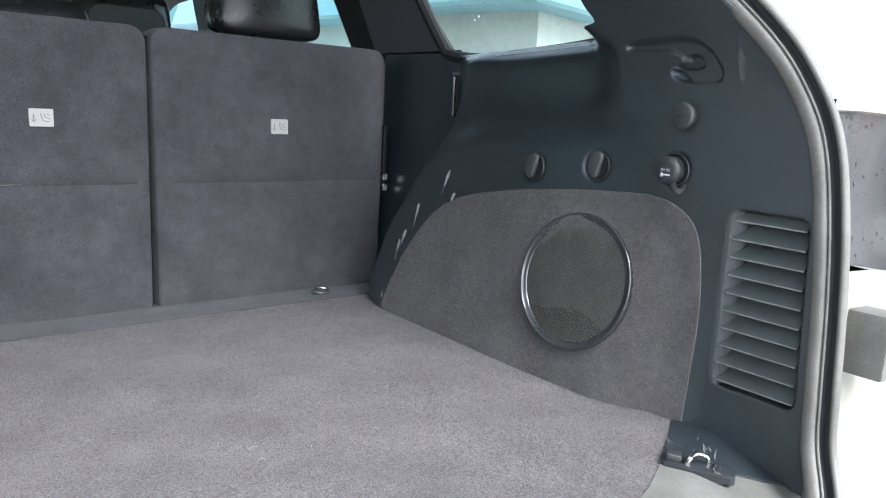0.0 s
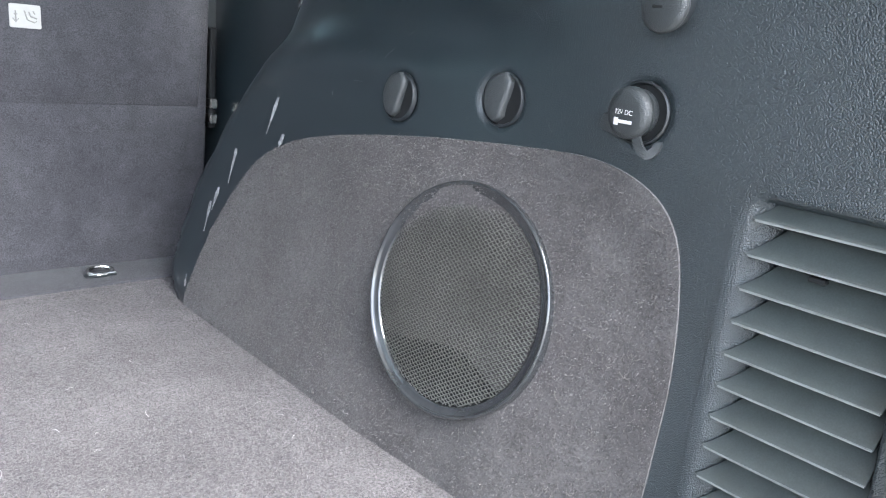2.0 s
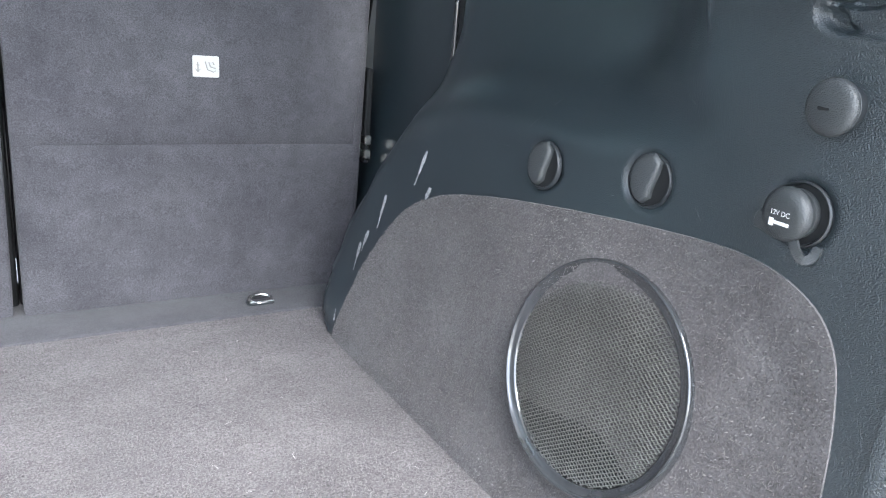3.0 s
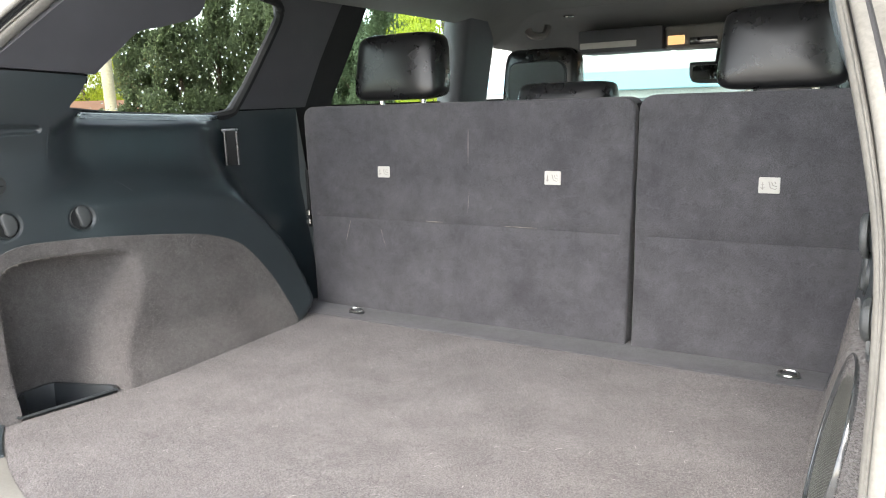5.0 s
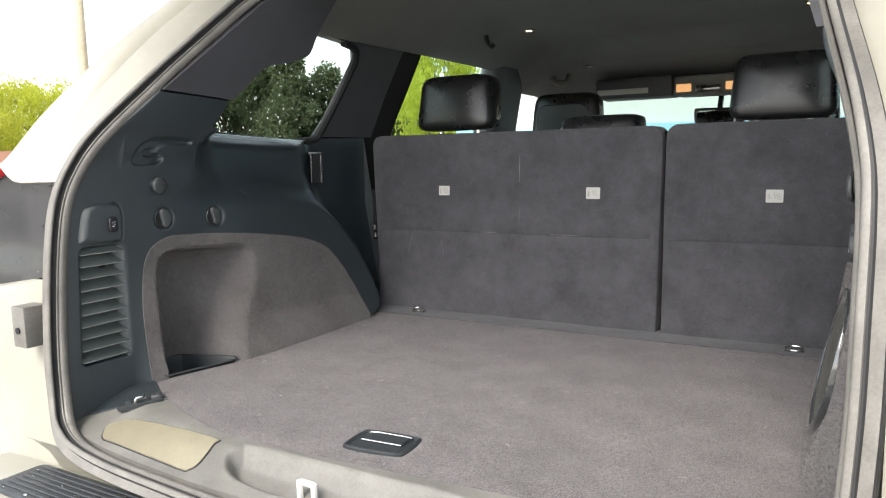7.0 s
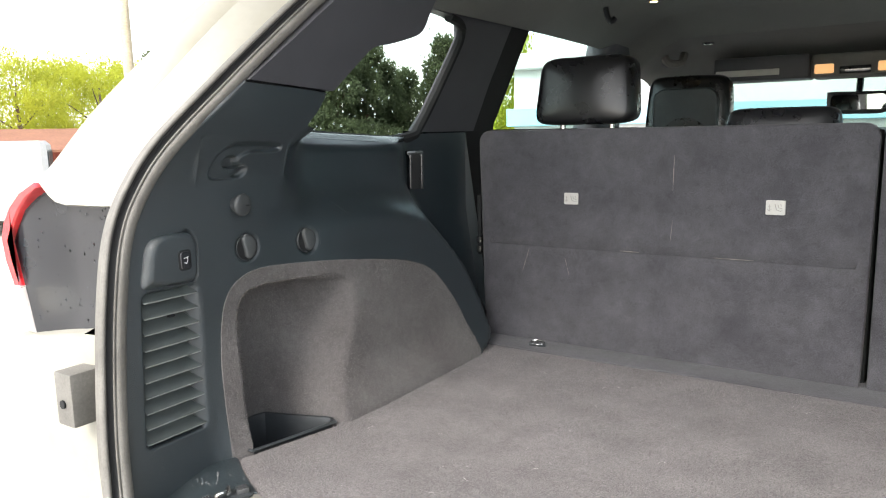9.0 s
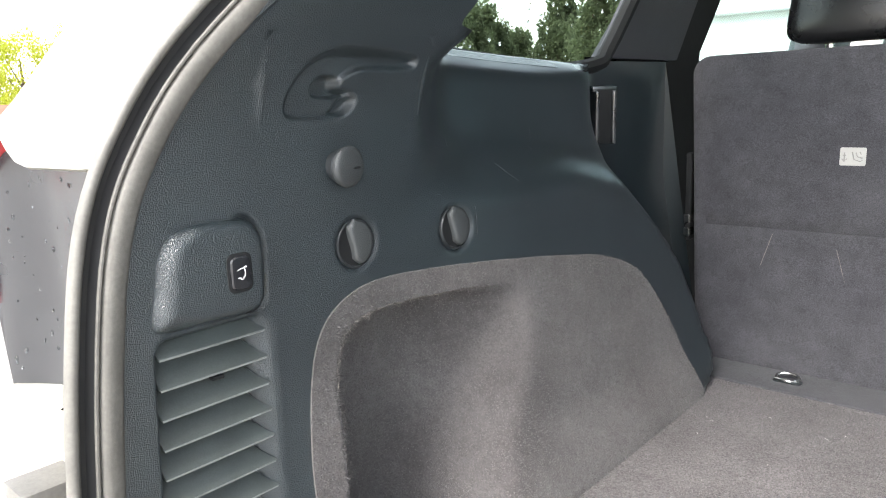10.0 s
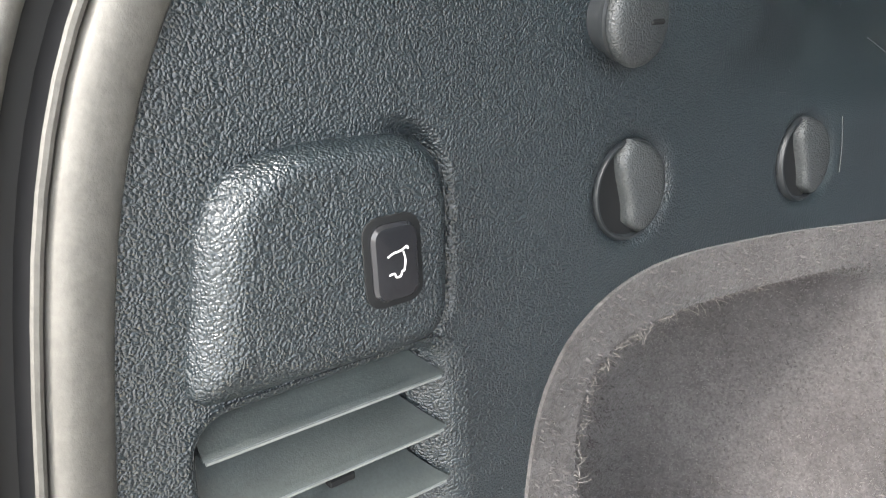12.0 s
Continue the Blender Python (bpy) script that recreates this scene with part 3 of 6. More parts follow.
    bmesh.ops.recalc_face_normals(bm, faces=bm.faces[:])
    part("window_ledge", bm, SMOOTH_TRIM, wall, sharp=1.2)

    # The quarter window.
    window = thing("window_1" if side < 0 else "window_2", (XC + side * 0.74, 0.8, 0.5), "dark tinted rear quarter window with rain drops", "window", kind="structure")
    loop = spline([(0.50, 0.49), (0.90, 0.468), (1.02, 0.478), (1.10, 0.58), (1.19, 0.72), (1.19, 0.80), (1.06, 0.82), (0.7, 0.82), (0.52, 0.66)], 4, closed=True)
    m = wall_frame(side, 0, 0, 0.745)
    flat = [(-side * q[0], q[1]) for q in loop]
    if side > 0:
        flat = flat[::-1]
    pane = part("pane", pad(flat, [(0, 0), (0, 0.004)], m), TINTED, window)
    pane.visible_shadow = False
    low = [(0.742, 0.571, 0.502), (0.742, 0.66, 0.492), (0.740, 0.80, 0.483), (0.738, 0.888, 0.479)]
    front_edge = [(cpillar_x(y, z) + 0.008, y, z) for y, z in ((0.962, 0.488), (0.988, 0.505), (1.026, 0.558), (1.094, 0.668), (1.122, 0.722), (1.112, 0.750), (1.06, 0.760))]
    gasket = [(XC + side * q[0], q[1], q[2]) for q in spline([*low, *front_edge], 4)]
    part("gasket", tube(gasket, circle(0.012, 8)), DARK, window)
    random.seed(5 + side)
    drops = bmesh.new()
    for _ in range(170 if side < 0 else 40):
        y, z = random.uniform(0.6, 1.1), random.uniform(0.49, 0.76)
        r = random.choice((0.0012, 0.0016, 0.0022, 0.003))
        bmesh.ops.create_icosphere(drops, subdivisions=1, radius=r, matrix=Matrix.Translation((XC + side * 0.748, y, z)) @ Matrix.Diagonal((0.5, 1, 1.1, 1)))
    tagged(part("rain_drops", drops, DROP, window), "clear rain drops", kind="stuff")

# ---- floor and sill ----
FLOOR_REAR = spline([(-0.615, 0.297), (-0.52, 0.245), (-0.41, 0.20), (-0.26, 0.163), (-0.05, 0.166), (0.19, 0.18), (0.38, 0.195), (0.47, 0.228), (0.60, 0.292)], 5)
floor_edge = [(x, y) for x, y in FLOOR_REAR] + [(0.60, 0.30), (0.575, 0.45), (0.575, 0.80), (0.575, 0.97), (0.66, 1.02), (-0.68, 1.02), (-0.59, 0.97), (-0.592, 0.80), (-0.60, 0.55), (-0.585, 0.485), (-0.562, 0.472), (-0.598, 0.315)]


def floor_z(x, y):
    return 0.0025 * noise.noise(Vector((x * 4, y * 4, 0))) - 0.006 * ss(0.03, 0.0, y - float(np.interp(x, [q[0] for q in FLOOR_REAR], [q[1] for q in FLOOR_REAR])))


bm = patch(floor_edge, [], lambda x, y: (x, y, floor_z(x, y)), 0.02, rim=(0, 0, -0.015), toward=(0, 0, 1))
roots = roots_on(bm, 240000, 65, lambda c, nn: nn.z > 0.5 and not (abs(c.x + 0.014) < 0.062 and abs(c.y - 0.238) < 0.046))
floor = alone("floor", bm, FLOOR_CARPET, "worn grey cut-pile carpet on the cargo floor", "carpet", kind="structure")
pile("carpet_pile", *roots, 0.0022, 0.00042, 1.2, FLOOR_PILE, floor, "short grey cut carpet pile", 66)
bm = sheet([[(x, y, z + 0.002 * noise.noise(Vector((x * 6, y * 9, 1)))) for x in np.linspace(-0.72, 0.72, 30)] for y, z in ((1.012, -0.02), (1.017, -0.004), (1.024, 0.002), (1.05, 0.003), (1.09, 0.001), (1.14, -0.004), (1.3, -0.02))])
alone("floor_flap", bm, SEAT_CARPET, "grey carpet flap between cargo floor and seat backs", "carpet", kind="structure")

sill_edge = FLOOR_REAR[::-1]
SEAL_IN = spline([(-0.645, 0.135), (-0.60, 0.110), (-0.524, 0.087), (-0.425, 0.071), (-0.273, 0.058), (-0.12, 0.055), (0.10, 0.055), (0.25, 0.058), (0.40, 0.071), (0.50, 0.087), (0.58, 0.112), (0.62, 0.135)], 4)
TROUGH = spline([(-0.222, 0.112), (-0.218, 0.140), (-0.205, 0.150), (-0.10, 0.152), (0.02, 0.153), (0.15, 0.155), (0.195, 0.14), (0.18, 0.10), (0.08, 0.078), (-0.10, 0.074), (-0.185, 0.084)], 4, closed=True)


TROUGH_LOOP, TROUGH_RIM = np.array(TROUGH), np.array([*TROUGH, TROUGH[0]])


def sill_z(x, y):
    back = float(np.interp(x, [q[0] for q in FLOOR_REAR], [q[1] for q in FLOOR_REAR]))
    front = float(np.interp(x, [q[0] for q in SEAL_IN], [q[1] for q in SEAL_IN]))
    u = min(1.0, max(0.0, (y - front) / (back - front + 1e-6)))
    z = -0.034 + 0.017 * min(1.0, u / 0.75) + 0.012 * ss(0, 0.75, u)
    if inside(x, y, TROUGH_LOOP):
        z -= 0.030 * ss(0.0, 0.024, gap_to(x, y, TROUGH_RIM))
    return z


sill = thing("trim", (0, 0.12, -0.03), "grey plastic sill trim along the tailgate opening", "sill", kind="structure")
corner = [(-0.645, 0.297), (0.623, 0.292)]
bm = patch([corner[1], *sill_edge, corner[0], *SEAL_IN], [], lambda x, y: (x, y, sill_z(x, y)), 0.012, lines=[TROUGH_RIM], rim=(0, 0, -0.03), toward=(0, 0, 1), dense=((-0.235, 0.066, 0.205, 0.160, 0.005),))
part("sill_cover", bm, SILL, sill, sharp=0.9)
for side in (-1, 1):
    loop = [(-0.632, 0.150), (-0.606, 0.160), (-0.575, 0.180), (-0.535, 0.210), (-0.505, 0.236), (-0.53, 0.247), (-0.575, 0.271), (-0.615, 0.297), (-0.645, 0.30), (-0.645, 0.18)]
    loop = [(q[0] if side < 0 else -q[0] - 0.022, q[1]) for q in loop]
    bm = patch(loop, [], lambda x, y: (x, y, sill_z(x, y) + 0.003), 0.015, rim=(0, 0, -0.008), toward=(0, 0, 1))
    part("corner_cover", bm, TRIM, sill, "dark grained plastic corner", sharp=0.9)

for side in (-1, 1):
    loop = [(-0.520, 0.112), (-0.500, 0.097), (-0.46, 0.092), (-0.285, 0.073), (-0.262, 0.076), (-0.255, 0.090), (-0.263, 0.128), (-0.280, 0.140), (-0.48, 0.151), (-0.525, 0.141), (-0.532, 0.127)]
    loop = [(q[0] if side < 0 else -q[0] - 0.022, q[1]) for q in loop]
    loop = spline(loop, 3, closed=True)
    bm = patch(loop, [], lambda x, y: (x, y, sill_z(x, y) + 0.0025), 0.02, rim=(0, 0, -0.006), toward=(0, 0, 1))
    plate = thing("sill_plate", (sum(q[0] for q in loop) / len(loop), 0.11, -0.02), "champagne metallic inlay plate on the sill", "sill plate", "sill plates")
    part("plate", bm, CHAMPAGNE, plate)
    part("seam", tube([(q[0], q[1], sill_z(q[0], q[1]) + 0.0004) for q in inset(loop, -0.0012 if side < 0 else 0.0012)], circle(0.0013, 6), closed=True), SEAL_DARK, plate, "dark seam round the plate")
striker = bmesh.new()
tube(spline([(-0.068, 0.108, -0.07), (-0.068, 0.108, -0.024), (-0.066, 0.108, -0.019), (-0.044, 0.108, -0.019), (-0.042, 0.108, -0.024), (-0.042, 0.108, -0.07)], 2), circle(0.005, 8), up=(0, 1, 0), bm=striker)
alone("latch_striker", striker, LABEL, "pale painted metal tailgate latch striker loop in the sill", "latch")

# ---- tailgate opening: seal and body ----


def both(path):
    return [(-q[0] + 2 * XC, q[1], q[2]) for q in path]


SEAL_LEFT = [(-0.30, 0.050, -0.038), (-0.44, 0.062, -0.037), (-0.53, 0.080, -0.033), (-0.59, 0.103, -0.018), (-0.617, 0.117, 0.03), (-0.626, 0.1225, 0.09), (-0.631, 0.1315, 0.18), (-0.632, 0.1420, 0.27), (-0.632, 0.1580, 0.355), (-0.628, 0.182, 0.412),
             (-0.615, 0.225, 0.474), (-0.590, 0.318, 0.564), (-0.572, 0.39, 0.630), (-0.552, 0.465, 0.696), (-0.530, 0.54, 0.762), (-0.48, 0.60, 0.815), (-0.38, 0.625, 0.835)]
ring = spline([*SEAL_LEFT, (0.0, 0.64, 0.85), *[(q[0], q[1] + 0.016 * ss(-0.03, 0.06, q[2]), q[2]) for q in both(SEAL_LEFT)[::-1]], (0.0, 0.040, -0.042)], 5, closed=True)
mid = Vector((XC, 0.33, 0.4))
ups = [(Vector(q) - mid).normalized() for q in ring]
seal = thing("tailgate_seal", (XC, 0.05, -0.04), "grey rubber weather seal round the tailgate opening", "door seal", kind="structure")
flap = [(0.0028, 0.004), (0.0024, 0.0005), (0.0005, -0.0022), (-0.0025, -0.0034), (-0.0065, -0.0036), (-0.0105, -0.0028), (-0.0136, -0.0006), (-0.0150, 0.0030), (-0.013, 0.009), (-0.003, 0.010)]
bulb = [(-0.0255, 0.0110), (-0.0262, 0.0078), (-0.0290, 0.0060), (-0.0318, 0.0072), (-0.0332, 0.0105), (-0.0318, 0.0150), (-0.0265, 0.0150)]
welt = [(-0.0168 + 0.0016 * math.cos(a), 0.0030 + 0.0016 * math.sin(a)) for a in np.linspace(0, 2 * math.pi, 9)[:-1]]


def swept(prof, flip):
    bm = bmesh.new()
    rows = []
    n = len(ring)
    for i, q in enumerate(ring):
        d = (Vector(ring[(i + 1) % n]) - Vector(ring[i - 1])).normalized()
        u = ups[i] - d * (ups[i] @ d)
        u.normalize()
        s = d.cross(u)
        rows.append([bm.verts.new(Vector(q) + flip * x * s + y * u) for x, y in prof])
    for a, b in zip(rows, rows[1:] + rows[:1]):
        for k in range(len(prof)):
            bm.faces.new((a[k], a[(k + 1) % len(prof)], b[(k + 1) % len(prof)], b[k]))
    bmesh.ops.recalc_face_normals(bm, faces=bm.faces[:])
    return bm


FLIP = -1
part("seal_bulb", swept(bulb, FLIP), SEAL, seal, sharp=1.2)
part("seal_lip", swept(flap, FLIP), SEAL, seal, sharp=1.2)
part("seal_welt", swept(welt, FLIP), SEAL, seal)
part("seal_core", swept([(-0.004, 0.003), (-0.0166, 0.0050), (-0.019, 0.0120), (-0.026, 0.0135), (-0.025, 0.0170), (-0.016, 0.020), (-0.016, 0.032), (-0.002, 0.032)], FLIP), SEAL_DARK, seal)

part("seal_base", swept([(-0.0195, 0.0165), (-0.0205, 0.0165), (-0.0205, 0.0310), (-0.0195, 0.0310)], FLIP), SEAL, seal, "grey rubber base strip of the seal")

body = thing("sport_utility_vehicle", (XC, 0.2, -0.7), "off-white painted rear body of a sport utility vehicle, tailgate open", "car body")
for side in (-1, 1):
    fx = (lambda p: [(2 * XC - q[0], q[1], q[2]) for q in p]) if side > 0 else (lambda p: p)
    # Pillar gutter above the lamp.
    inner = fx(spline([(-0.672, 0.148, 0.406), (-0.668, 0.168, 0.432), (-0.656, 0.22, 0.486), (-0.630, 0.318, 0.582), (-0.612, 0.40, 0.655), (-0.59, 0.475, 0.722), (-0.56, 0.56, 0.80), (-0.50, 0.63, 0.86)], 4))
    fold = fx(spline([(-0.765, 0.147, 0.405), (-0.755, 0.165, 0.435), (-0.735, 0.215, 0.50), (-0.70, 0.305, 0.60), (-0.68, 0.38, 0.68), (-0.655, 0.455, 0.75), (-0.62, 0.55, 0.83), (-0.55, 0.63, 0.89)], 4))
    outer = fx(spline([(-0.838, 0.150, 0.437), (-0.825, 0.170, 0.462), (-0.80, 0.22, 0.532), (-0.77, 0.285, 0.607), (-0.742, 0.36, 0.682), (-0.715, 0.44, 0.755), (-0.68, 0.54, 0.84), (-0.60, 0.63, 0.92)], 4))
    far = fx(spline([(-0.86, 0.30, 0.437), (-0.85, 0.33, 0.462), (-0.83, 0.38, 0.532), (-0.80, 0.46, 0.607), (-0.775, 0.56, 0.682), (-0.75, 0.66, 0.755), (-0.71, 0.78, 0.84), (-0.62, 0.86, 0.92)], 4))
    rows = []
    for k, (a, b, c, d) in enumerate(zip(inner, fold, outer, far)):
        a, b, c, d = (Vector(v) for v in (a, b, c, d))
        m1 = (a + b) / 2
        g = min(1.0, k / 5)
        rows.append([a + Vector((-side * 0.035, 0.035, 0)), a, m1, b, b.lerp(c, 0.35) + Vector((0, 0.012 * g, -0.008)), b.lerp(c, 0.6) + Vector((0, 0.004 * g, -0.007 * (1 - g))), b.lerp(c, 0.9), c, c.lerp(d, 0.15) + Vector((0, 0, 0.008)) * g, c.lerp(d, 0.5), d])
    rows = [[q + Vector((0, 0.035, 0.004)) for q in rows[0]], [q + Vector((0, 0.003, -0.002)) for q in rows[0]]] + rows
    bm = sheet(rows)
    bmesh.ops.recalc_face_normals(bm, faces=bm.faces[:])
    part("rear_pillar", bm, WHITE_PAINT, body, sharp=0.8)
    # Lamp housing.
    plate = [(0.645, 0.20), (0.70, 0.19), (0.82, 0.19), (0.866, 0.202), (0.896, 0.273), (0.910, 0.312), (0.917, 0.342), (0.878, 0.392), (0.845, 0.418), (0.80, 0.418), (0.645, 0.418)]
    bm = patch(plate, [], lambda x, z: (XC + side * x, 0.170 - 0.022 * ss(0.78, 0.90, x) + 0.006 * math.sin(9 * x) - 0.012 * ss(0.30, 0.20, z), z), 0.02, rim=(0, 0.10, 0), toward=(0, -1, 0))
    housing = part("lamp_housing", bm, HOUSING, body, "wet black lamp housing")
    rd = random.Random(21)
    drops = bmesh.new()
    for _ in range(110):
        x, z = rd.uniform(0.66, 0.86), 0.21 + 0.20 * rd.random() ** (1.5 if rd.random() < 0.5 else 0.8)
        y = 0.170 - 0.022 * ss(0.78, 0.90, x) + 0.006 * math.sin(9 * x) - 0.012 * ss(0.30, 0.20, z)
        r = rd.choice((0.0006, 0.0009, 0.0012, 0.0019))
        bmesh.ops.create_icosphere(drops, subdivisions=1, radius=r, matrix=Matrix.Translation((XC + side * x, y - 0.0002, z)) @ Matrix.Diagonal((1, 0.5, rd.uniform(1.0, 1.8), 1)))
    tagged(part("rain_drops", drops, DROP, housing), "clear rain drops", kind="stuff")
    lens = [(0.817, 0.428), (0.850, 0.412), (0.878, 0.392), (0.904, 0.362), (0.917, 0.342), (0.910, 0.312), (0.896, 0.273), (0.914, 0.271), (0.933, 0.310), (0.939, 0.346), (0.927, 0.372), (0.905, 0.396), (0.870, 0.420), (0.831, 0.434)]
    loop = [(side * q[0] + XC, q[1]) for q in lens]
    mm = Matrix(((1, 0, 0, 0), (0, 0, -1, 0.148), (0, 1, 0, 0), (0, 0, 0, 1)))
    if side < 0:
        loop = loop[::-1]
    lamp = part("tail_lamp", pad(loop, [(0, -0.03), (0, 0.0), (0.0015, 0.003), (0.003, 0.004)], mm, cap=False), LAMP_RED, body, "red tail lamp")
    n = len(loop)
    ringv = inset(loop, 0.003)
    bm = bmesh.new()
    bm.faces.new([bm.verts.new(mm @ Vector((q[0], q[1], 0.004))) for q in ringv])
    bmesh.ops.triangulate(bm, faces=bm.faces[:])
    part("red_lens", bm, LAMP_RED, lamp)
    low = [(0.896, 0.271), (0.914, 0.269), (0.916, 0.203), (0.866, 0.202)]
    low = [(side * q[0] + XC, q[1]) for q in low]
    part("lower_lens", pad(low if side < 0 else low[::-1], [(0, -0.03), (0, 0.0), (0.002, 0.003)], mm), LENS_CLEAR, lamp, "clear lower lens")
    # Lower quarter.
    rows = []
    for z, dx, dy in ((-0.75, -0.02, -0.06), (-0.40, 0.0, -0.08), (-0.20, 0.0, -0.05), (-0.12, 0.0, 0.0), (0.0, 0.0, 0.0), (0.12, 0.0, 0.0), (0.20, 0.0, 0.0), (0.222, 0.0, 0.004), (0.228, 0.0, 0.02), (0.228, 0.0, 0.10)):
        rows.append([(XC + side * x, y + dy * ss(0.7, 0.8, x), z - 0.03 * max(0, (x - 0.70) / 0.2) * (1 if z > 0.15 else 0)) for x, y in ((0.645, 0.17), (0.650, 0.135), (0.70, 0.127), (0.80, 0.125), (0.88, 0.128), (0.925, 0.142), (0.95, 0.18), (0.97, 0.30), (0.98, 0.80))])
    bm = sheet(rows)
    bmesh.ops.recalc_face_normals(bm, faces=bm.faces[:])
    part("quarter_panel", bm, WHITE_PAINT, body, sharp=0.8)
    # Side skin and roof rail, seen from outside only.
    rows = [[(XC + side * x, y, z) for y in (0.80, 1.1, 1.25)] for x, z in ((0.96, -0.75), (0.96, 0.0), (0.95, 0.25), (0.90, 0.44))]
    bm = sheet(rows)
    part("side_skin", bm, WHITE_PAINT, body)
    # Bump stop.
    bm = box((-0.020, -0.03, -0.038), (0.020, 0.03, 0.038), 0.004, m=Matrix.Translation((XC + side * 0.694, 0.115, 0.146)))
    stop = part("bump_stop", bm, SEAL, body, "grey rubber bump stop")
    bm = pad(circle(0.006, 10), [(0, 0), (0, 0.0025), (0.002, 0.0025)], Matrix.Translation((XC + side * 0.694, 0.0845, 0.140)) @ pose(0, 0, 0, 90, 0, 0))
    part("screw_hole", bm, DARK, stop)

# Bumper step.
bm = box((-0.86, -0.075, -0.30), (0.84, 0.135, -0.128), 0.02)
part("bumper", bm, WHITE_PAINT, body)
bm = pad(rounded(-0.71, 0.005, 0.69, 0.112, 0.02), [(0, -0.01), (0, 0.004), (0.004, 0.007)], Matrix.Translation((0, 0, -0.128)))
step = part("step_pad", bm, BLACK, body, "black ribbed step pad, wet")
for k in range(7):
    y = 0.02 + 0.0125 * k
    part("rib", box((-0.69, y, -0.122), (0.67, y + 0.006, -0.1185), 0.0015, seg=1), BLACK, step)
rd = random.Random(33)
drops = bmesh.new()
for _ in range(170):
    r = rd.choice((0.0010, 0.0015, 0.0022, 0.0032))
    y = rd.uniform(0.012, 0.105)
    k = (y - 0.02) % 0.0125
    bmesh.ops.create_icosphere(drops, subdivisions=1, radius=r, matrix=Matrix.Translation((rd.uniform(-0.69, 0.2), y, -0.1185 if k < 0.006 else -0.121)) @ Matrix.Diagonal((1.2, 1, 0.4, 1)))
tagged(part("rain_drops", drops, DROP, step), "clear rain drops", kind="stuff")
bm = sheet([[(x, y, z) for x in (-0.68, 0.66)] for y, z in ((0.125, -0.13), (0.105, -0.09), (0.075, -0.055), (0.055, -0.042))])
part("sill_skin", bm, WHITE_PAINT, body)

# ---- ceiling ----


def roof_z(x, y):
    z = 0.872 - 0.012 * (y - 1.2) ** 2 * (1 if y > 1.2 else 0.3) - 0.065 * ss(2.10, 2.18, y) - 0.09 * ss(2.35, 2.72, y) - 0.05 * ss(0.9, 0.6, y)
    return z - 0.11 * ss(0.42, 0.66, abs(x - XC)) ** 1.3


bm = sheet([[(x, y, roof_z(x, y)) for x in np.linspace(XC - 0.655, XC + 0.655, 41)] for y in np.linspace(0.60, 2.75, 50)])
bmesh.ops.solidify(bm, geom=bm.faces[:], thickness=-0.03)
bmesh.ops.recalc_face_normals(bm, faces=bm.faces[:])
alone("ceiling", bm, HEADLINER, "dark grey fabric headliner", "headliner", kind="structure")
bm = sheet([[(x, y, roof_z(x, y) + 0.06) for x in np.linspace(XC - 0.66, XC + 0.66, 21)] for y in np.linspace(0.62, 2.9, 12)])
part("roof_skin", bm, WHITE_PAINT, body)

# ---- rear seat ----


def seat_y(z):
    return 1.118 + 0.058 * z


SEAT_M = Matrix(((1, 0, 0, 0), (0, 0, -1, 0), (0, 1, 0, 0), (0, 0, 0, 1)))


def seat_face(outline, name, parent, lo, label=""):
    face = inset(outline, 0.006)
    bm = patch(face, [], lambda x, z: (x, seat_y(z) + 0.003 * noise.noise(Vector((x * 5, z * 5, 2))) + 0.0022 * max(0.0, 1 - abs(z - 0.2235) / 0.0022), z), 0.025,
               lines=[[(x, z) for x in np.linspace(min(q[0] for q in face) + 0.03, max(q[0] for q in face) - 0.02, 40)] for z in (0.2212, 0.2235, 0.2258)], toward=(0, -1, 0))
    # Border rolled back.
    border = [e for e in bm.edges if len(e.link_faces) == 1]
    cx = sum(q[0] for q in outline) / len(outline)
    cz = sum(q[1] for q in outline) / len(outline)
    for out, back in ((0.0035, 0.0008), (0.0022, 0.0018), (0.001, 0.010), (0.0, 0.05)):
        border = [e for e in bm.edges if len(e.link_faces) == 1]
        normal = {}
        for e in border:
            f = e.link_faces[0]
            a, b = e.verts
            d = (b.co - a.co).normalized()
            nrm = Vector((d.z, 0, -d.x))
            if nrm @ ((a.co + b.co) / 2 - f.calc_center_median()) < 0:
                nrm = -nrm
            nrm.y = 0
            for v in e.verts:
                normal[v] = normal.get(v, Vector()) + nrm
        made = bmesh.ops.extrude_edge_only(bm, edges=border)["geom"]
        news = [g for g in made if isinstance(g, bmesh.types.BMVert)]
        for v in news:
            old = [e.other_vert(v) for e in v.link_edges if e.other_vert(v) in normal]
            nn = normal[old[0]].normalized() if old else Vector()
            if out == 0.0 or out == 0.001:
                nn = nn * 0.3
            v.co += nn * out + Vector((0, back, 0))
    bmesh.ops.recalc_face_normals(bm, faces=bm.faces[:])
    return part(name, bm, SEAT_CARPET, parent, label, sharp=1.4)


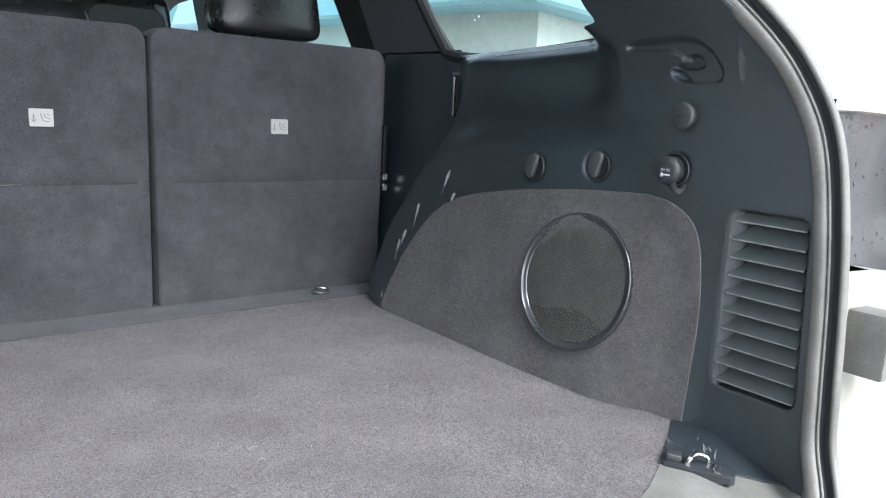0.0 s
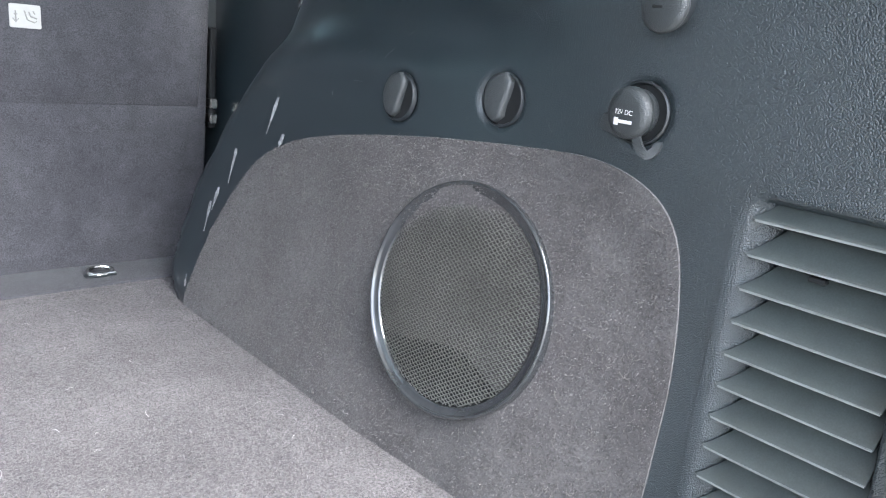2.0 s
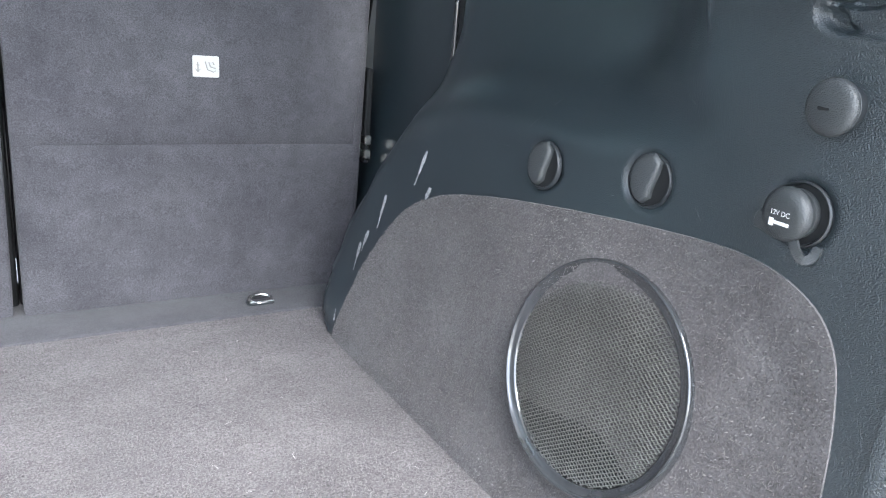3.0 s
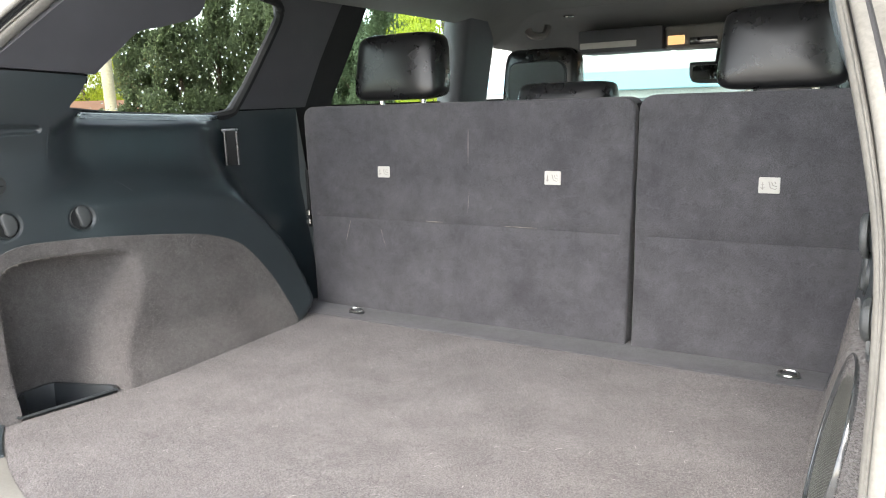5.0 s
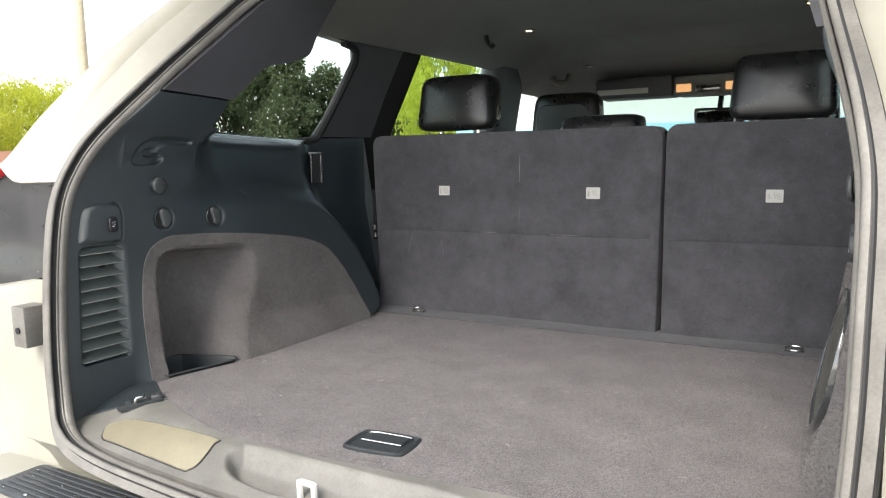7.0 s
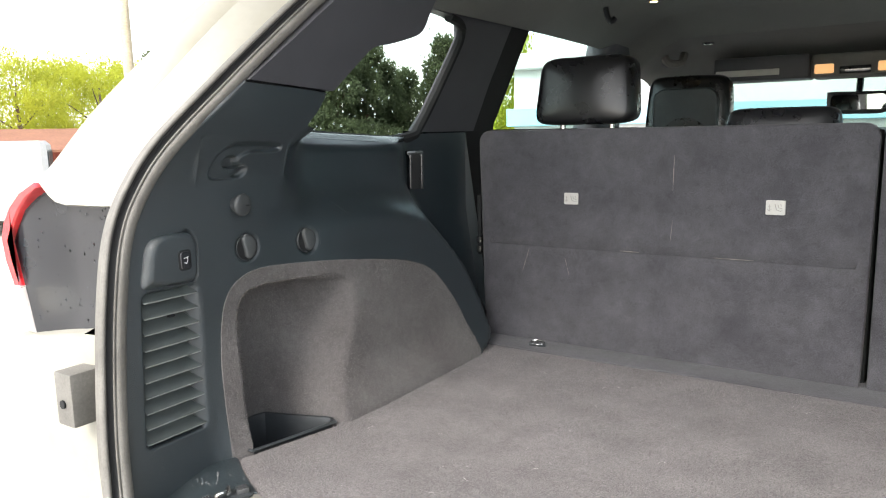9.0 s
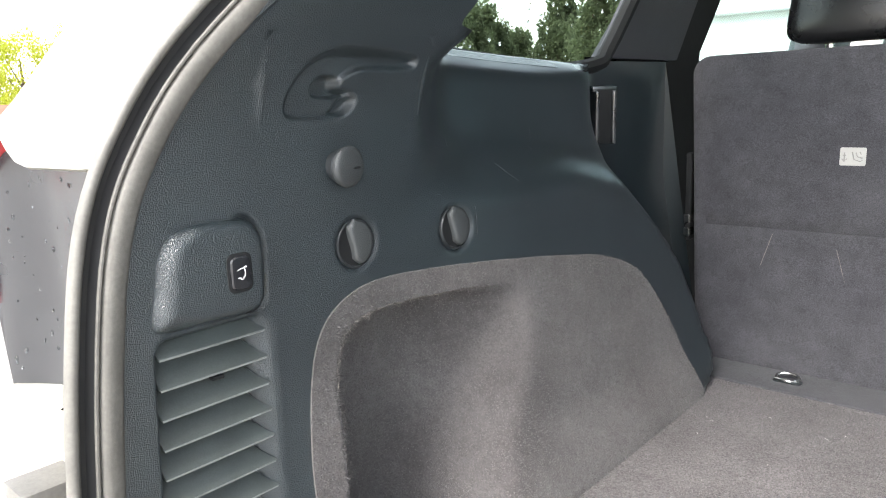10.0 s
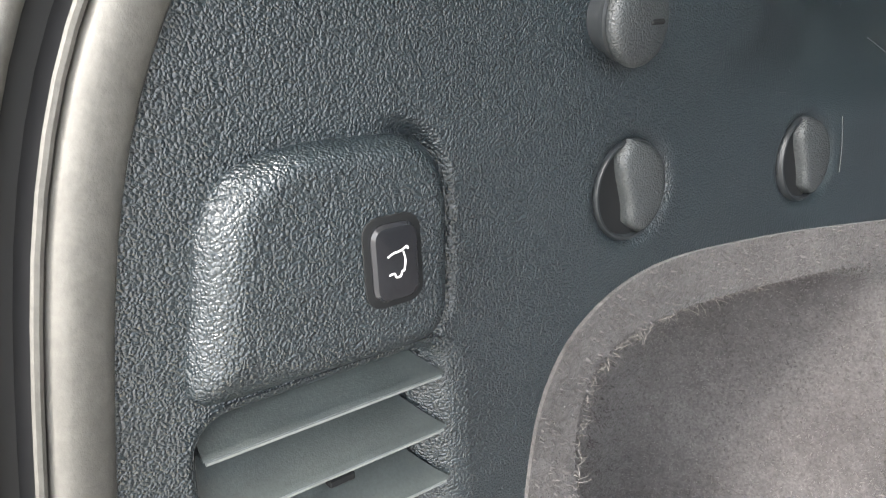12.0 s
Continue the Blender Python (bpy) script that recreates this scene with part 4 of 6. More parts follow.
def headrest(parent, x0, x1, z0, z1, y0, deep, name="headrest"):
    """A leather cushion with a seam round its face and two posts."""
    cx, w, cz, h = (x0 + x1) / 2, (x1 - x0) / 2, (z0 + z1) / 2, (z1 - z0) / 2
    bm = bmesh.new()
    rows = []
    n = 40
    prof = [(0.22, -0.075, 0.22), (0.45, -0.068, 0.45), (0.66, -0.050, 0.66), (0.80, -0.024, 0.80), (0.88, 0.004, 0.88), (0.945, 0.05, 0.95), (0.985, 0.16, 0.99), (1.0, 0.4, 1.0), (0.985, 0.75, 0.97), (0.90, 0.95, 0.85), (0.7, 1.0, 0.6)]
    for su, d, sv in prof:
        row = []
        for k in range(n):
            a = 2 * math.pi * k / n
            c, s = math.cos(a), math.sin(a)
            p = 0.29
            u, v = math.copysign(abs(c) ** p, c), math.copysign(abs(s) ** p, s)
            taper = 1 - 0.055 * (sv * v + 0.6)
            row.append(bm.verts.new((cx + su * w * u * taper, y0 + deep * d + 0.02 * (sv * v + 1) * 0.5 + 0.006 * (su * u) ** 2 * (1 - max(d, 0.0)), cz + sv * h * v)))
        rows.append(row)
    for a, b in zip(rows, rows[1:]):
        for k in range(n):
            bm.faces.new((a[k], a[(k + 1) % n], b[(k + 1) % n], b[k]))
    for row in (rows[0], rows[-1]):
        c = bm.verts.new(sum((v.co for v in row), Vector()) / n + Vector((0, -0.0004 if row is rows[0] else 0.006, 0)))
        for k in range(n):
            bm.faces.new((row[k], row[(k + 1) % n], c))
    bmesh.ops.recalc_face_normals(bm, faces=bm.faces[:])
    rest = part(name, bm, LEATHER, parent, "black leather headrest", sharp=1.3)
    for s in (-0.5, 0.5):
        part("post", tube([(cx + s * w, y0 + deep * 0.5, z0 - 0.06), (cx + s * w, y0 + deep * 0.5, z0 + 0.03)], circle(0.007, 8), up=(0, 1, 0)), CHROME, rest)
    return rest


def seat_outline(x0, x1, z0, z1, r_top, r_bot, lean0=0.0, lean1=0.0):
    loop = []
    for cx, cz, a, r in ((x1 - r_bot, z0 + r_bot, -90, r_bot), (x1 - r_top, z1 - r_top, 0, r_top), (x0 + r_top, z1 - r_top, 90, r_top), (x0 + r_bot, z0 + r_bot, 180, r_bot)):
        for k in range(6):
            g = radians(a + 18 * k)
            x, z = cx + r * math.cos(g), cz + r * math.sin(g)
            t = 1 - (z - z0) / (z1 - z0)
            x += (lean0 * t if x < (x0 + x1) / 2 else -lean1 * t)
            loop.append((x, z))
    return loop


big = thing("bench_seat", (-0.24, 1.15, 0.0), "wide rear seat back covered in dark grey carpet, upright", "rear seat", "rear seats")
seat_face(seat_outline(-0.668, 0.1845, -0.01, 0.497, 0.03, 0.012, 0.03, 0.006), "carpet_back", big, 0.2)
# Near-black instead of leather: puts shade into the gap between the backs.
part("seat_cushion", box((-0.66, 1.165, -0.05), (0.1865, 1.29, 0.485), 0.012), DARK, big, "seat front, near-black to paint the gap's shade")
headrest(big, -0.545, -0.300, 0.506, 0.664, 1.185, 0.10)
headrest(big, -0.110, 0.117, 0.455, 0.532, 1.19, 0.09)
small = thing("bench_seat", (0.43, 1.15, 0.0), "narrow rear seat back covered in dark grey carpet, upright", "rear seat", "rear seats")
seat_face(seat_outline(0.1905, 0.684, -0.01, 0.499, 0.03, 0.012, 0.0, 0.02), "carpet_back", small, 0.2)
part("seat_cushion", box((0.1885, 1.165, -0.05), (0.66, 1.29, 0.485), 0.012), DARK, small, "seat front, near-black to paint the gap's shade")
headrest(small, 0.322, 0.548, 0.502, 0.652, 1.165, 0.10)

# ---- front of the cabin ----
for x0, x1, g in ((-0.545, -0.265, "driver"), (0.245, 0.525, "passenger")):
    seat = thing("front_seat", ((x0 + x1) / 2, 2.1, -0.2), "black leather front seat with a large headrest", "car seat", "front seats")
    bm = box((x0 - 0.10, 2.08, -0.25), (x1 + 0.10, 2.22, 0.44), 0.05)
    part("backrest", bm, LEATHER, seat)
    rest = headrest(seat, x0, x1, 0.43, 0.662, 2.01, 0.11)
    part("rear_shell", pad(rounded(x0 + 0.035, 0.44, x1 - 0.035, 0.62, 0.04), [(0, -0.01), (0, 0.004), (0.006, 0.010)], Matrix.Translation((0, 2.02, 0)) @ SEAT_M), BLACK, rest)
bm = box((-0.70, 2.85, -0.2), (0.70, 3.2, 0.36), 0.05)
alone("dashboard", bm, TRIM_FINE, "dark plastic dashboard under the windscreen", "dashboard")
windscreen = thing("window_3", (0, 3.0, 0.5), "pale greenish windscreen", "windscreen", kind="structure")
bm = sheet([[(x, 3.15 - 0.45 * t - 0.1 * (x / 0.7) ** 2, 0.34 + 0.36 * t) for x in np.linspace(-0.72, 0.72, 9)] for t in np.linspace(0, 1, 4)])
bmesh.ops.solidify(bm, geom=bm.faces[:], thickness=0.004)
ws = part("pane", bm, SCREEN, windscreen)
ws.visible_shadow = False
for side in (-1, 1):
    alone("windscreen_pillar", tube([(XC + side * 0.73, 3.1, 0.30), (XC + side * 0.68, 2.85, 0.55), (XC + side * 0.60, 2.60, 0.73), (XC + side * 0.60, 2.2, 0.77)], circle(0.045, 8)), TRIM_FINE, "dark trimmed windscreen pillar", "pillar", kind="structure")
    alone("door_pillar", tube([(XC + side * 0.755, 2.10, 0.0), (XC + side * 0.728, 2.10, 0.50), (XC + side * 0.655, 2.06, 0.80)], rounded(-0.05, -0.13, 0.05, 0.13, 0.045, 6), up=(0, 1, 0)), TRIM_FINE, "dark middle door pillar", "pillar", kind="structure")
    alone("roof_rail_trim", tube([(XC + side * 0.655, 1.45, 0.795), (XC + side * 0.655, 1.8, 0.79), (XC + side * 0.645, 2.2, 0.775), (XC + side * 0.62, 2.6, 0.73)], [(-0.03, -0.012), (0.03, -0.012), (0.03, 0.012), (-0.03, 0.012)]), TRIM_FINE, "dark trim above the side windows", "trim", kind="structure")
    door = thing("window_4" if side < 0 else "window_5", (XC + side * 0.74, 1.7, 0.5), "clear rear door window", "window", kind="structure")
    bm = sheet([[(XC + side * (0.76 - 0.22 * max(0, z - 0.48)), y, z) for y in (1.3, 1.7, 2.0)] for z in (0.40, 0.6, 0.84)])
    bmesh.ops.solidify(bm, geom=bm.faces[:], thickness=0.004)
    p1 = part("pane", bm, CLEAR, door)
    p1.visible_shadow = False
    # Front door shut from view.
    bm = sheet([[(XC + side * 0.76, y, z) for z in (-0.4, 0.1, 0.46)] for y in (1.2, 2.0, 2.9)])
    alone("door_1" if side < 0 else "door_2", bm, TRIM_FINE, "dark inner door panel below the windows", "car door", kind="structure")
mirror = thing("rear_view_mirror", (0.035, 2.72, 0.64), "dark rear-view mirror on the windscreen", "mirror")
bm = pad(spline([(-0.072, 0.605), (-0.060, 0.540), (0.035, 0.532), (0.130, 0.538), (0.143, 0.60), (0.130, 0.610), (0.035, 0.613), (-0.058, 0.615)], 3, closed=True), [(0, -0.02), (0, 0.0), (0.006, 0.004)], Matrix.Translation((0.035, 2.72, 0)) @ pose(0, 0, 0, 0, 0, -11) @ Matrix.Translation((-0.035, 0, 0)) @ SEAT_M)
part("mirror_shell", bm, BLACK, mirror)
GLASS_MIRROR = material("mirror_glass", (0.8, 0.82, 0.82), 0.03, metal=1.0)
part("mirror_glass", pad(rounded(-0.058, 0.546, 0.128, 0.602, 0.014), [(0, -0.008), (0.001, 0.005)], Matrix.Translation((0.035, 2.714, 0.574)) @ pose(0, 0, 0, -1, 0, -11) @ Matrix.Translation((-0.035, 0, -0.574)) @ SEAT_M), GLASS_MIRROR, mirror)
part("mirror_stem", tube([(0.035, 2.74, 0.60), (0.035, 2.80, 0.70)], circle(0.012, 8), up=(1, 0, 0)), BLACK, mirror)
console = thing("overhead_console", (0.04, 2.55, 0.70), "overhead console with two amber-lit map lamps", "console")
bm = box((-0.098, 2.45, 0.655), (0.178, 2.62, 0.735), 0.016, seg=3)
part("housing", bm, SILL, console)
for x in (-0.055, 0.135):
    part("map_lamp", box((x - 0.030, 2.444, 0.668), (x + 0.030, 2.47, 0.700), 0.006), AMBER, console, "amber lit map lamp")
part("display", box((-0.008, 2.444, 0.664), (0.086, 2.46, 0.690), 0.004), RING, console)
for x0, x1 in ((-0.42, -0.10), (0.16, 0.48)):
    visor = thing("sun_visor", ((x0 + x1) / 2, 2.45, 0.7), "grey sun visor folded against the headliner", "sun visor", "sun visors")
    part("visor_board", box((x0, 2.44, 0.655), (x1, 2.60, 0.74), 0.012), TRIM_FINE, visor)
    part("vanity_strip", box((x0 + 0.01, 2.436, 0.672), (x0 + 0.225, 2.45, 0.694), 0.002), LABEL, visor, "pale label strip")
handle = bmesh.new()
tube(spline([(-0.56, 2.28, 0.775), (-0.55, 2.285, 0.735), (-0.53, 2.30, 0.722), (-0.508, 2.33, 0.728), (-0.50, 2.345, 0.76)], 4), circle(0.014, 8), bm=handle)
alone("grab_handle", handle, SILL, "grey grab handle under the headliner", "handle")
coat = bmesh.new()
tube(spline([(-0.53, 1.63, 0.835), (-0.525, 1.632, 0.81), (-0.515, 1.636, 0.795), (-0.505, 1.64, 0.805)], 4), circle(0.008, 8), bm=coat)
alone("coat_hook", coat, BLACK, "black folding coat hook on the headliner", "hook")
for x, y in ((-0.446, 1.797), (0.440, 1.85)):
    lamp = thing("reading_lamp", (x, y, roof_z(x, y)), "small lit reading lamp in the headliner", "lamp", "reading lamps")
    at = Matrix.Translation((x, y, roof_z(x, y) - 0.001)) @ pose(0, 0, 0, 180, 0, 0)
    part("bezel", pad(circle(0.026, 18), [(0, 0), (0.002, 0.003), (0.010, 0.003)], at), BLACK, lamp)
    part("lens", pad(circle(0.012, 14), [(0, 0.002), (0.002, 0.005), (0.006, 0.006)], at), WARM, lamp, "glowing warm lens")
alone("headliner_plug", pad(circle(0.022, 14), [(0, 0), (0.002, 0.004), (0.008, 0.006)], Matrix.Translation((-0.42, 2.349, roof_z(-0.42, 2.349) - 0.001)) @ pose(0, 0, 0, 180, 0, 0)), RING, "round grey plug in the headliner", "plug")

# ---- outside ----


def ground_z(x, y):
    return -0.80 - 0.03 * max(0.0, (-x * 0.75 + y * 0.45))


bm = bmesh.new()
R = [0, 3, 6, 12, 25, 50, 100, 200, 500, 1500]
rows = []
for r in R[1:]:
    rows.append([(r * math.cos(a), r * math.sin(a), ground_z(min(r, 70) * math.cos(a), min(r, 70) * math.sin(a))) for a in np.linspace(0, 2 * math.pi, 49)])
bm = sheet([[(0, 0, -0.80)] * 49, *rows])
bmesh.ops.remove_doubles(bm, verts=bm.verts[:], dist=0.001)
bmesh.ops.recalc_face_normals(bm, faces=bm.faces[:])
alone("ground", bm, ASPHALT, "pale concrete parking lot", "parking lot", kind="structure")

# The raised tailgate over the opening, out of the camera's view.
gate = thing("tailgate", (XC, 0.6, 0.9), "raised off-white tailgate above the opening", "tailgate")
bm = sheet([[(XC + x, y, z) for x in (-0.66, 0.0, 0.66)] for y, z in ((0.58, 0.93), (0.20, 1.16), (-0.20, 1.36), (-0.42, 1.42))])
bmesh.ops.solidify(bm, geom=bm.faces[:], thickness=0.05)
part("tailgate_shell", bm, WHITE_PAINT, gate)

# ---- fittings of the side walls ----


def vent(side):
    """Louvred air outlet: a sunk box with slats that lean down into the room."""
    x0 = side_x(0.2, 0.2)
    grille = thing("vent_grille", (XC + side * x0, 0.206, 0.06), "black plastic louvred air vent set in the side trim", "vent", "cargo vents")
    m = wall_frame(side, 0.210 if side < 0 else 0.207, 0.1725, x0)
    w, h = 0.052, 0.1125
    front = -side
    edge = rounded(-w, -h, w, h, 0.013, 8)
    bm = bmesh.new()
    rings = []
    # A wide soft bevel toward the seats, a hard edge behind.
    for d, z in ((-0.006, 0.0007), (-0.002, 0.0004), (0.001, -0.0004), (0.0035, -0.0018), (0.0065, -0.0042), (0.0115, -0.0090), (0.0175, -0.0160), (0.0180, -0.030)):
        ring = []
        for q, o in zip(inset(edge, d), edge):
            u = q[0] if o[0] * front > 0 else o[0] + (q[0] - o[0]) * 0.22 + front * (0.002 + 0.0065 * o[1] / h)
            v = q[1] if abs(o[1]) < h - 0.014 else o[1] + (q[1] - o[1]) * 0.35
            ring.append(bm.verts.new(m @ Vector((u, v, z))))
        rings.append(ring)
    n = len(edge)
    for a, b in zip(rings, rings[1:]):
        for i in range(n):
            bm.faces.new((a[i], a[(i + 1) % n], b[(i + 1) % n], b[i]))
    bm.normal_update()
    part("vent_frame", bm, TRIM, grille, sharp=1.2)
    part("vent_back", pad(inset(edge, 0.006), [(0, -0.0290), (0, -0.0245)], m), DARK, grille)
    count = 10
    prof = [(-0.0220, 0.0070), (-0.0180, 0.0080), (-0.0162, 0.0072), (-0.0145, 0.0048), (-0.0112, 0.0006), (-0.0074, -0.0034), (-0.0038, -0.0070), (-0.0014, -0.0090), (0.0002, -0.0099), (0.0006, -0.0106), (-0.0002, -0.0112), (-0.0018, -0.0112), (-0.0220, -0.0010)]
    for k in range(count):
        v = 0.271 + 0.0105 - 0.1725 - k * 0.02243
        bm = bmesh.new()
        ends = []
        for e in (0, 1):
            row = []
            for dep, up in prof:
                u = front * (w - 0.0042 - min(0.016, max(0.0, -dep)) * 1.02) if e else -front * (w - 0.0042 - 0.0065 * v / h)
                top = up if k else min(up * 1.5 if up > 0 else up, h - 0.0006 - v)
                row.append(bm.verts.new(m @ Vector((u, v + top, dep))))
            ends.append(row)
        lo, hi = ends
        n = len(prof)
        for i in range(n):
            bm.faces.new((lo[i], lo[(i + 1) % n], hi[(i + 1) % n], hi[i]))
        bm.faces.new(lo[::-1])
        bm.faces.new(hi)
        bmesh.ops.recalc_face_normals(bm, faces=bm.faces[:])
        slat = part("slat", bm, SLAT, grille, sharp=0.75)
        # A pale rod under each slat paints the bright line there.
        rod = tube([m @ Vector((u, v - 0.0116, -0.0002)) for u in (-front * (w - 0.005 - 0.0065 * v / h), front * (w - 0.0055))], circle(0.0009, 6), up=(side, 0.2, 0.1))
        part("lip", rod, SLAT_GLINT, slat, "painted glint along the slat edge")
    bm = box((-0.005, -0.0016, -0.004), (0.005, 0.0016, 0.0025), 0.0006, m=m @ Matrix.Translation((front * 0.004, 0.2435 - 0.1725, -0.0035)), seg=1)
    part("clip", bm, DARK, grille)
    return grille


def turn_hook(side, y, z, tilt=0.0):
    """Fold-out bag hook: a round socket, half covered by a curved flap."""
    x0 = side_x(y, z)
    eps = 0.02
    lean = math.atan2(side_x(y, z + eps) - side_x(y, z - eps), 2 * eps)
    m = wall_frame(side, y, z, x0) @ pose(0, 0, 0, -math.degrees(lean), 0, 0)
    hook = thing("bag_hook", m.translation, "round black fold-out bag hook in the side trim", "hook", "bag hooks")
    bm = bmesh.new()
    rings = []
    for r, d in ((0.0225, -0.001), (0.0222, 0.0016), (0.0214, 0.0030), (0.0204, 0.0030), (0.0196, 0.0012), (0.0190, -0.0060), (0.0, -0.0060)):
        rings.append([bm.verts.new(m @ Vector((r * math.cos(a), r * math.sin(a), d))) for a in np.linspace(0, 2 * math.pi, 33)[:-1]] if r else [bm.verts.new(m @ Vector((0, 0, d)))])
    for a, b in zip(rings, rings[1:]):
        for i in range(32):
            if len(b) == 1:
                bm.faces.new((a[i], a[(i + 1) % 32], b[0]))
            else:
                bm.faces.new((a[i], a[(i + 1) % 32], b[(i + 1) % 32], b[i]))
    bmesh.ops.recalc_face_normals(bm, faces=bm.faces[:])
    socket = part("socket", bm, BLACK, hook, sharp=1.0)
    # Flat near-black disc above the trim paints the shade inside the socket.
    part("hollow", pad(circle(0.0198, 32), [(0, -0.002), (0.0, 0.0009)], m), DARK, socket)
    f = -side  # The flap covers the half toward the seats.
    loop = []
    for k in range(13):
        a = radians(-84 + 168 * k / 12)
        loop.append((f * (0.0005 + 0.0165 * math.cos(a)), 0.0198 * math.sin(a) + 0.0012))
    for v in np.linspace(0.021, -0.018, 9)[1:-1]:
        loop.append((f * (-0.0072 - 0.0026 * math.sin((v - 0.002) * 120)), v))
    loop.insert(13, (f * -0.003, 0.0222))
    if f < 0:
        loop = loop[::-1]
    bm = pad(loop, [(0, -0.004), (0, 0.0052), (0.0008, 0.0070), (0.0020, 0.0080), (0.0040, 0.0084)], m @ Matrix.Translation((f * 0.0185, 0, 0)) @ pose(0, 0, 0, 0, f * -3, 0) @ Matrix.Translation((-f * 0.0185, 0, 0)))
    part("flap", bm, CAP, hook, sharp=0.9)
    return hook


def net_knob(side, y, z):
    """Mushroom knob with a slot, for the cargo net."""
    m = wall_frame(side, y, z) @ pose(0, 0, 0, 3, -side * 6, 0)
    knob = thing("net_knob", m.translation, "round black cargo knob with a slot", "knob", "cargo knobs")
    part("stem", pad(circle(0.0128, 32), [(0, -0.006), (0, 0.0090), (0.0010, 0.0110)], m), BLACK, knob)
    part("flange", pad(circle(0.0158, 32), [(0, 0.0060), (0.0, 0.0078), (0.0010, 0.0088)], m), BLACK, knob)
    bm = pad(circle(0.0176, 36), [(0.003, 0.0100), (0.0005, 0.0106), (0, 0.0120), (0.0004, 0.0138), (0.0014, 0.0152), (0.0036, 0.0162), (0.009, 0.0168)], m, dome=0.0006)
    part("cap", bm, CAP, knob, sharp=0.9)
    part("slot", box((-0.0042, -0.0010, 0.0152), (0.0042, 0.0010, 0.0177), 0.0006, m=m @ Matrix.Translation((-side * 0.004 + 0.002, -0.001, 0)), seg=1), DARK, knob)
    return knob


def belt_guide(side):
    """Upright stowage clip for the seat belt beside the seat back."""
    m = wall_frame(side, 0.943 if side < 0 else 0.926, 0.408, 0.707 if side < 0 else 0.730) @ pose(0, 0, 0, 2, side * 38, 0)
    clip = thing("belt_guide", m.translation, "upright black plastic belt guide with shiny ribs", "belt clip", "belt guides")
    part("clip_body", box((-0.0150, -0.040, -0.05), (0.0150, 0.044, 0.004), 0.003, m=m, seg=3), DARK, clip)
    for u in (-0.0135, 0.0135):
        part("rib", box((u - 0.0034, -0.040, -0.02), (u + 0.0034, 0.040, 0.010), 0.0032, m=m, seg=4), RING, clip)
    part("cap_plate", box((-0.020, 0.038, -0.05), (0.020, 0.047, 0.004), 0.003, m=m, seg=2), SMOOTH_TRIM, clip)
    return clip


SUNK = np.array(spline([(0.290, 0.444), (0.297, 0.460), (0.312, 0.478), (0.335, 0.4885), (0.37, 0.4890), (0.41, 0.487), (0.430, 0.4835), (0.4335, 0.476), (0.428, 0.4705), (0.41, 0.4685), (0.385, 0.4690), (0.365, 0.4680), (0.352, 0.4640), (0.345, 0.4585), (0.350, 0.4545), (0.362, 0.4520), (0.3665, 0.4460), (0.363, 0.4375), (0.352, 0.4315), (0.335, 0.4300), (0.305, 0.4305), (0.293, 0.4345)], 3, closed=True))
EYE = np.array(spline([(0.3175, 0.4545), (0.3210, 0.4625), (0.3310, 0.4670), (0.3420, 0.4660), (0.3480, 0.4620), (0.3455, 0.4580), (0.352, 0.4545), (0.363, 0.4520), (0.352, 0.4480), (0.336, 0.4465), (0.3225, 0.4485)], 3, closed=True))
GULLET = np.array(spline([(0.334, 0.4345), (0.343, 0.4400), (0.3470, 0.4465), (0.356, 0.4495), (0.3635, 0.4455), (0.3605, 0.4385), (0.350, 0.4335)], 3, closed=True))


def sunk_in(y, z, loop, run):
    """0 outside a loop, rising to 1 over a run of metres within it."""
    return ss(0.0, run, gap_to(y, z, np.array([*loop, loop[0]]))) if inside(y, z, loop) else 0.0


def hook_recess(side):
    """Moulded hook: two tongues round a dark hollow, in a sunk field of the trim."""
    hook = thing("moulded_hook", (XC + side * side_x(0.345, 0.45, side), 0.345, 0.447), "moulded plastic hook in a hollow of the side trim", "hook", "moulded hooks")

    def place(y, z):
        deep = (0.0042 + 0.0046 * ss(0.455, 0.487, z)) * sunk_in(y, z, SUNK, 0.0042 + 0.006 * ss(0.465, 0.485, z)) + 0.0085 * sunk_in(y, z, EYE, 0.0035) + 0.0055 * sunk_in(y, z, GULLET, 0.0035)
        return (XC + side * (side_x(y, z, side) + deep - 0.0003), y, z)
    bm = patch(HOOK_EDGE, [], place, 0.0055, rim=(side * 0.002, 0, 0), toward=(-side, 0, 0), dense=((0.284, 0.426, 0.440, 0.4915, 0.0017),))
    part("hook_field", bm, TRIM, hook, sharp=1.25)
    return hook


for side in (-1, 1):
    vent(side)
    net_knob(side, 0.343 if side < 0 else 0.333, 0.392)
    belt_guide(side)
    hook_recess(side)
turn_hook(-1, 0.3595, 0.322)
turn_hook(-1, 0.491, 0.316)
turn_hook(1, 0.590, 0.303)
turn_hook(1, 0.474, 0.315)

# Tailgate switch panel over the left vent.
panel = thing("switch_panel", (XC - 0.62, 0.216, 0.287), "raised black plastic panel with the tailgate button", "switch panel")
m = wall_frame(-1, 0.216, 0.32, 0.621)


def cover_at(u, v):
    """The cover swells softly from its edge, most of all on its rear side."""
    run = 0.007 + 0.009 * ss(-0.01, -0.035, u)
    rise = 1 - min(1.0, gap_to(u + 0.216, v + 0.32, PANEL_RING) / run)
    return m @ Vector((u, v, 0.0015 + 0.0080 * (1 - rise ** 2.4)))


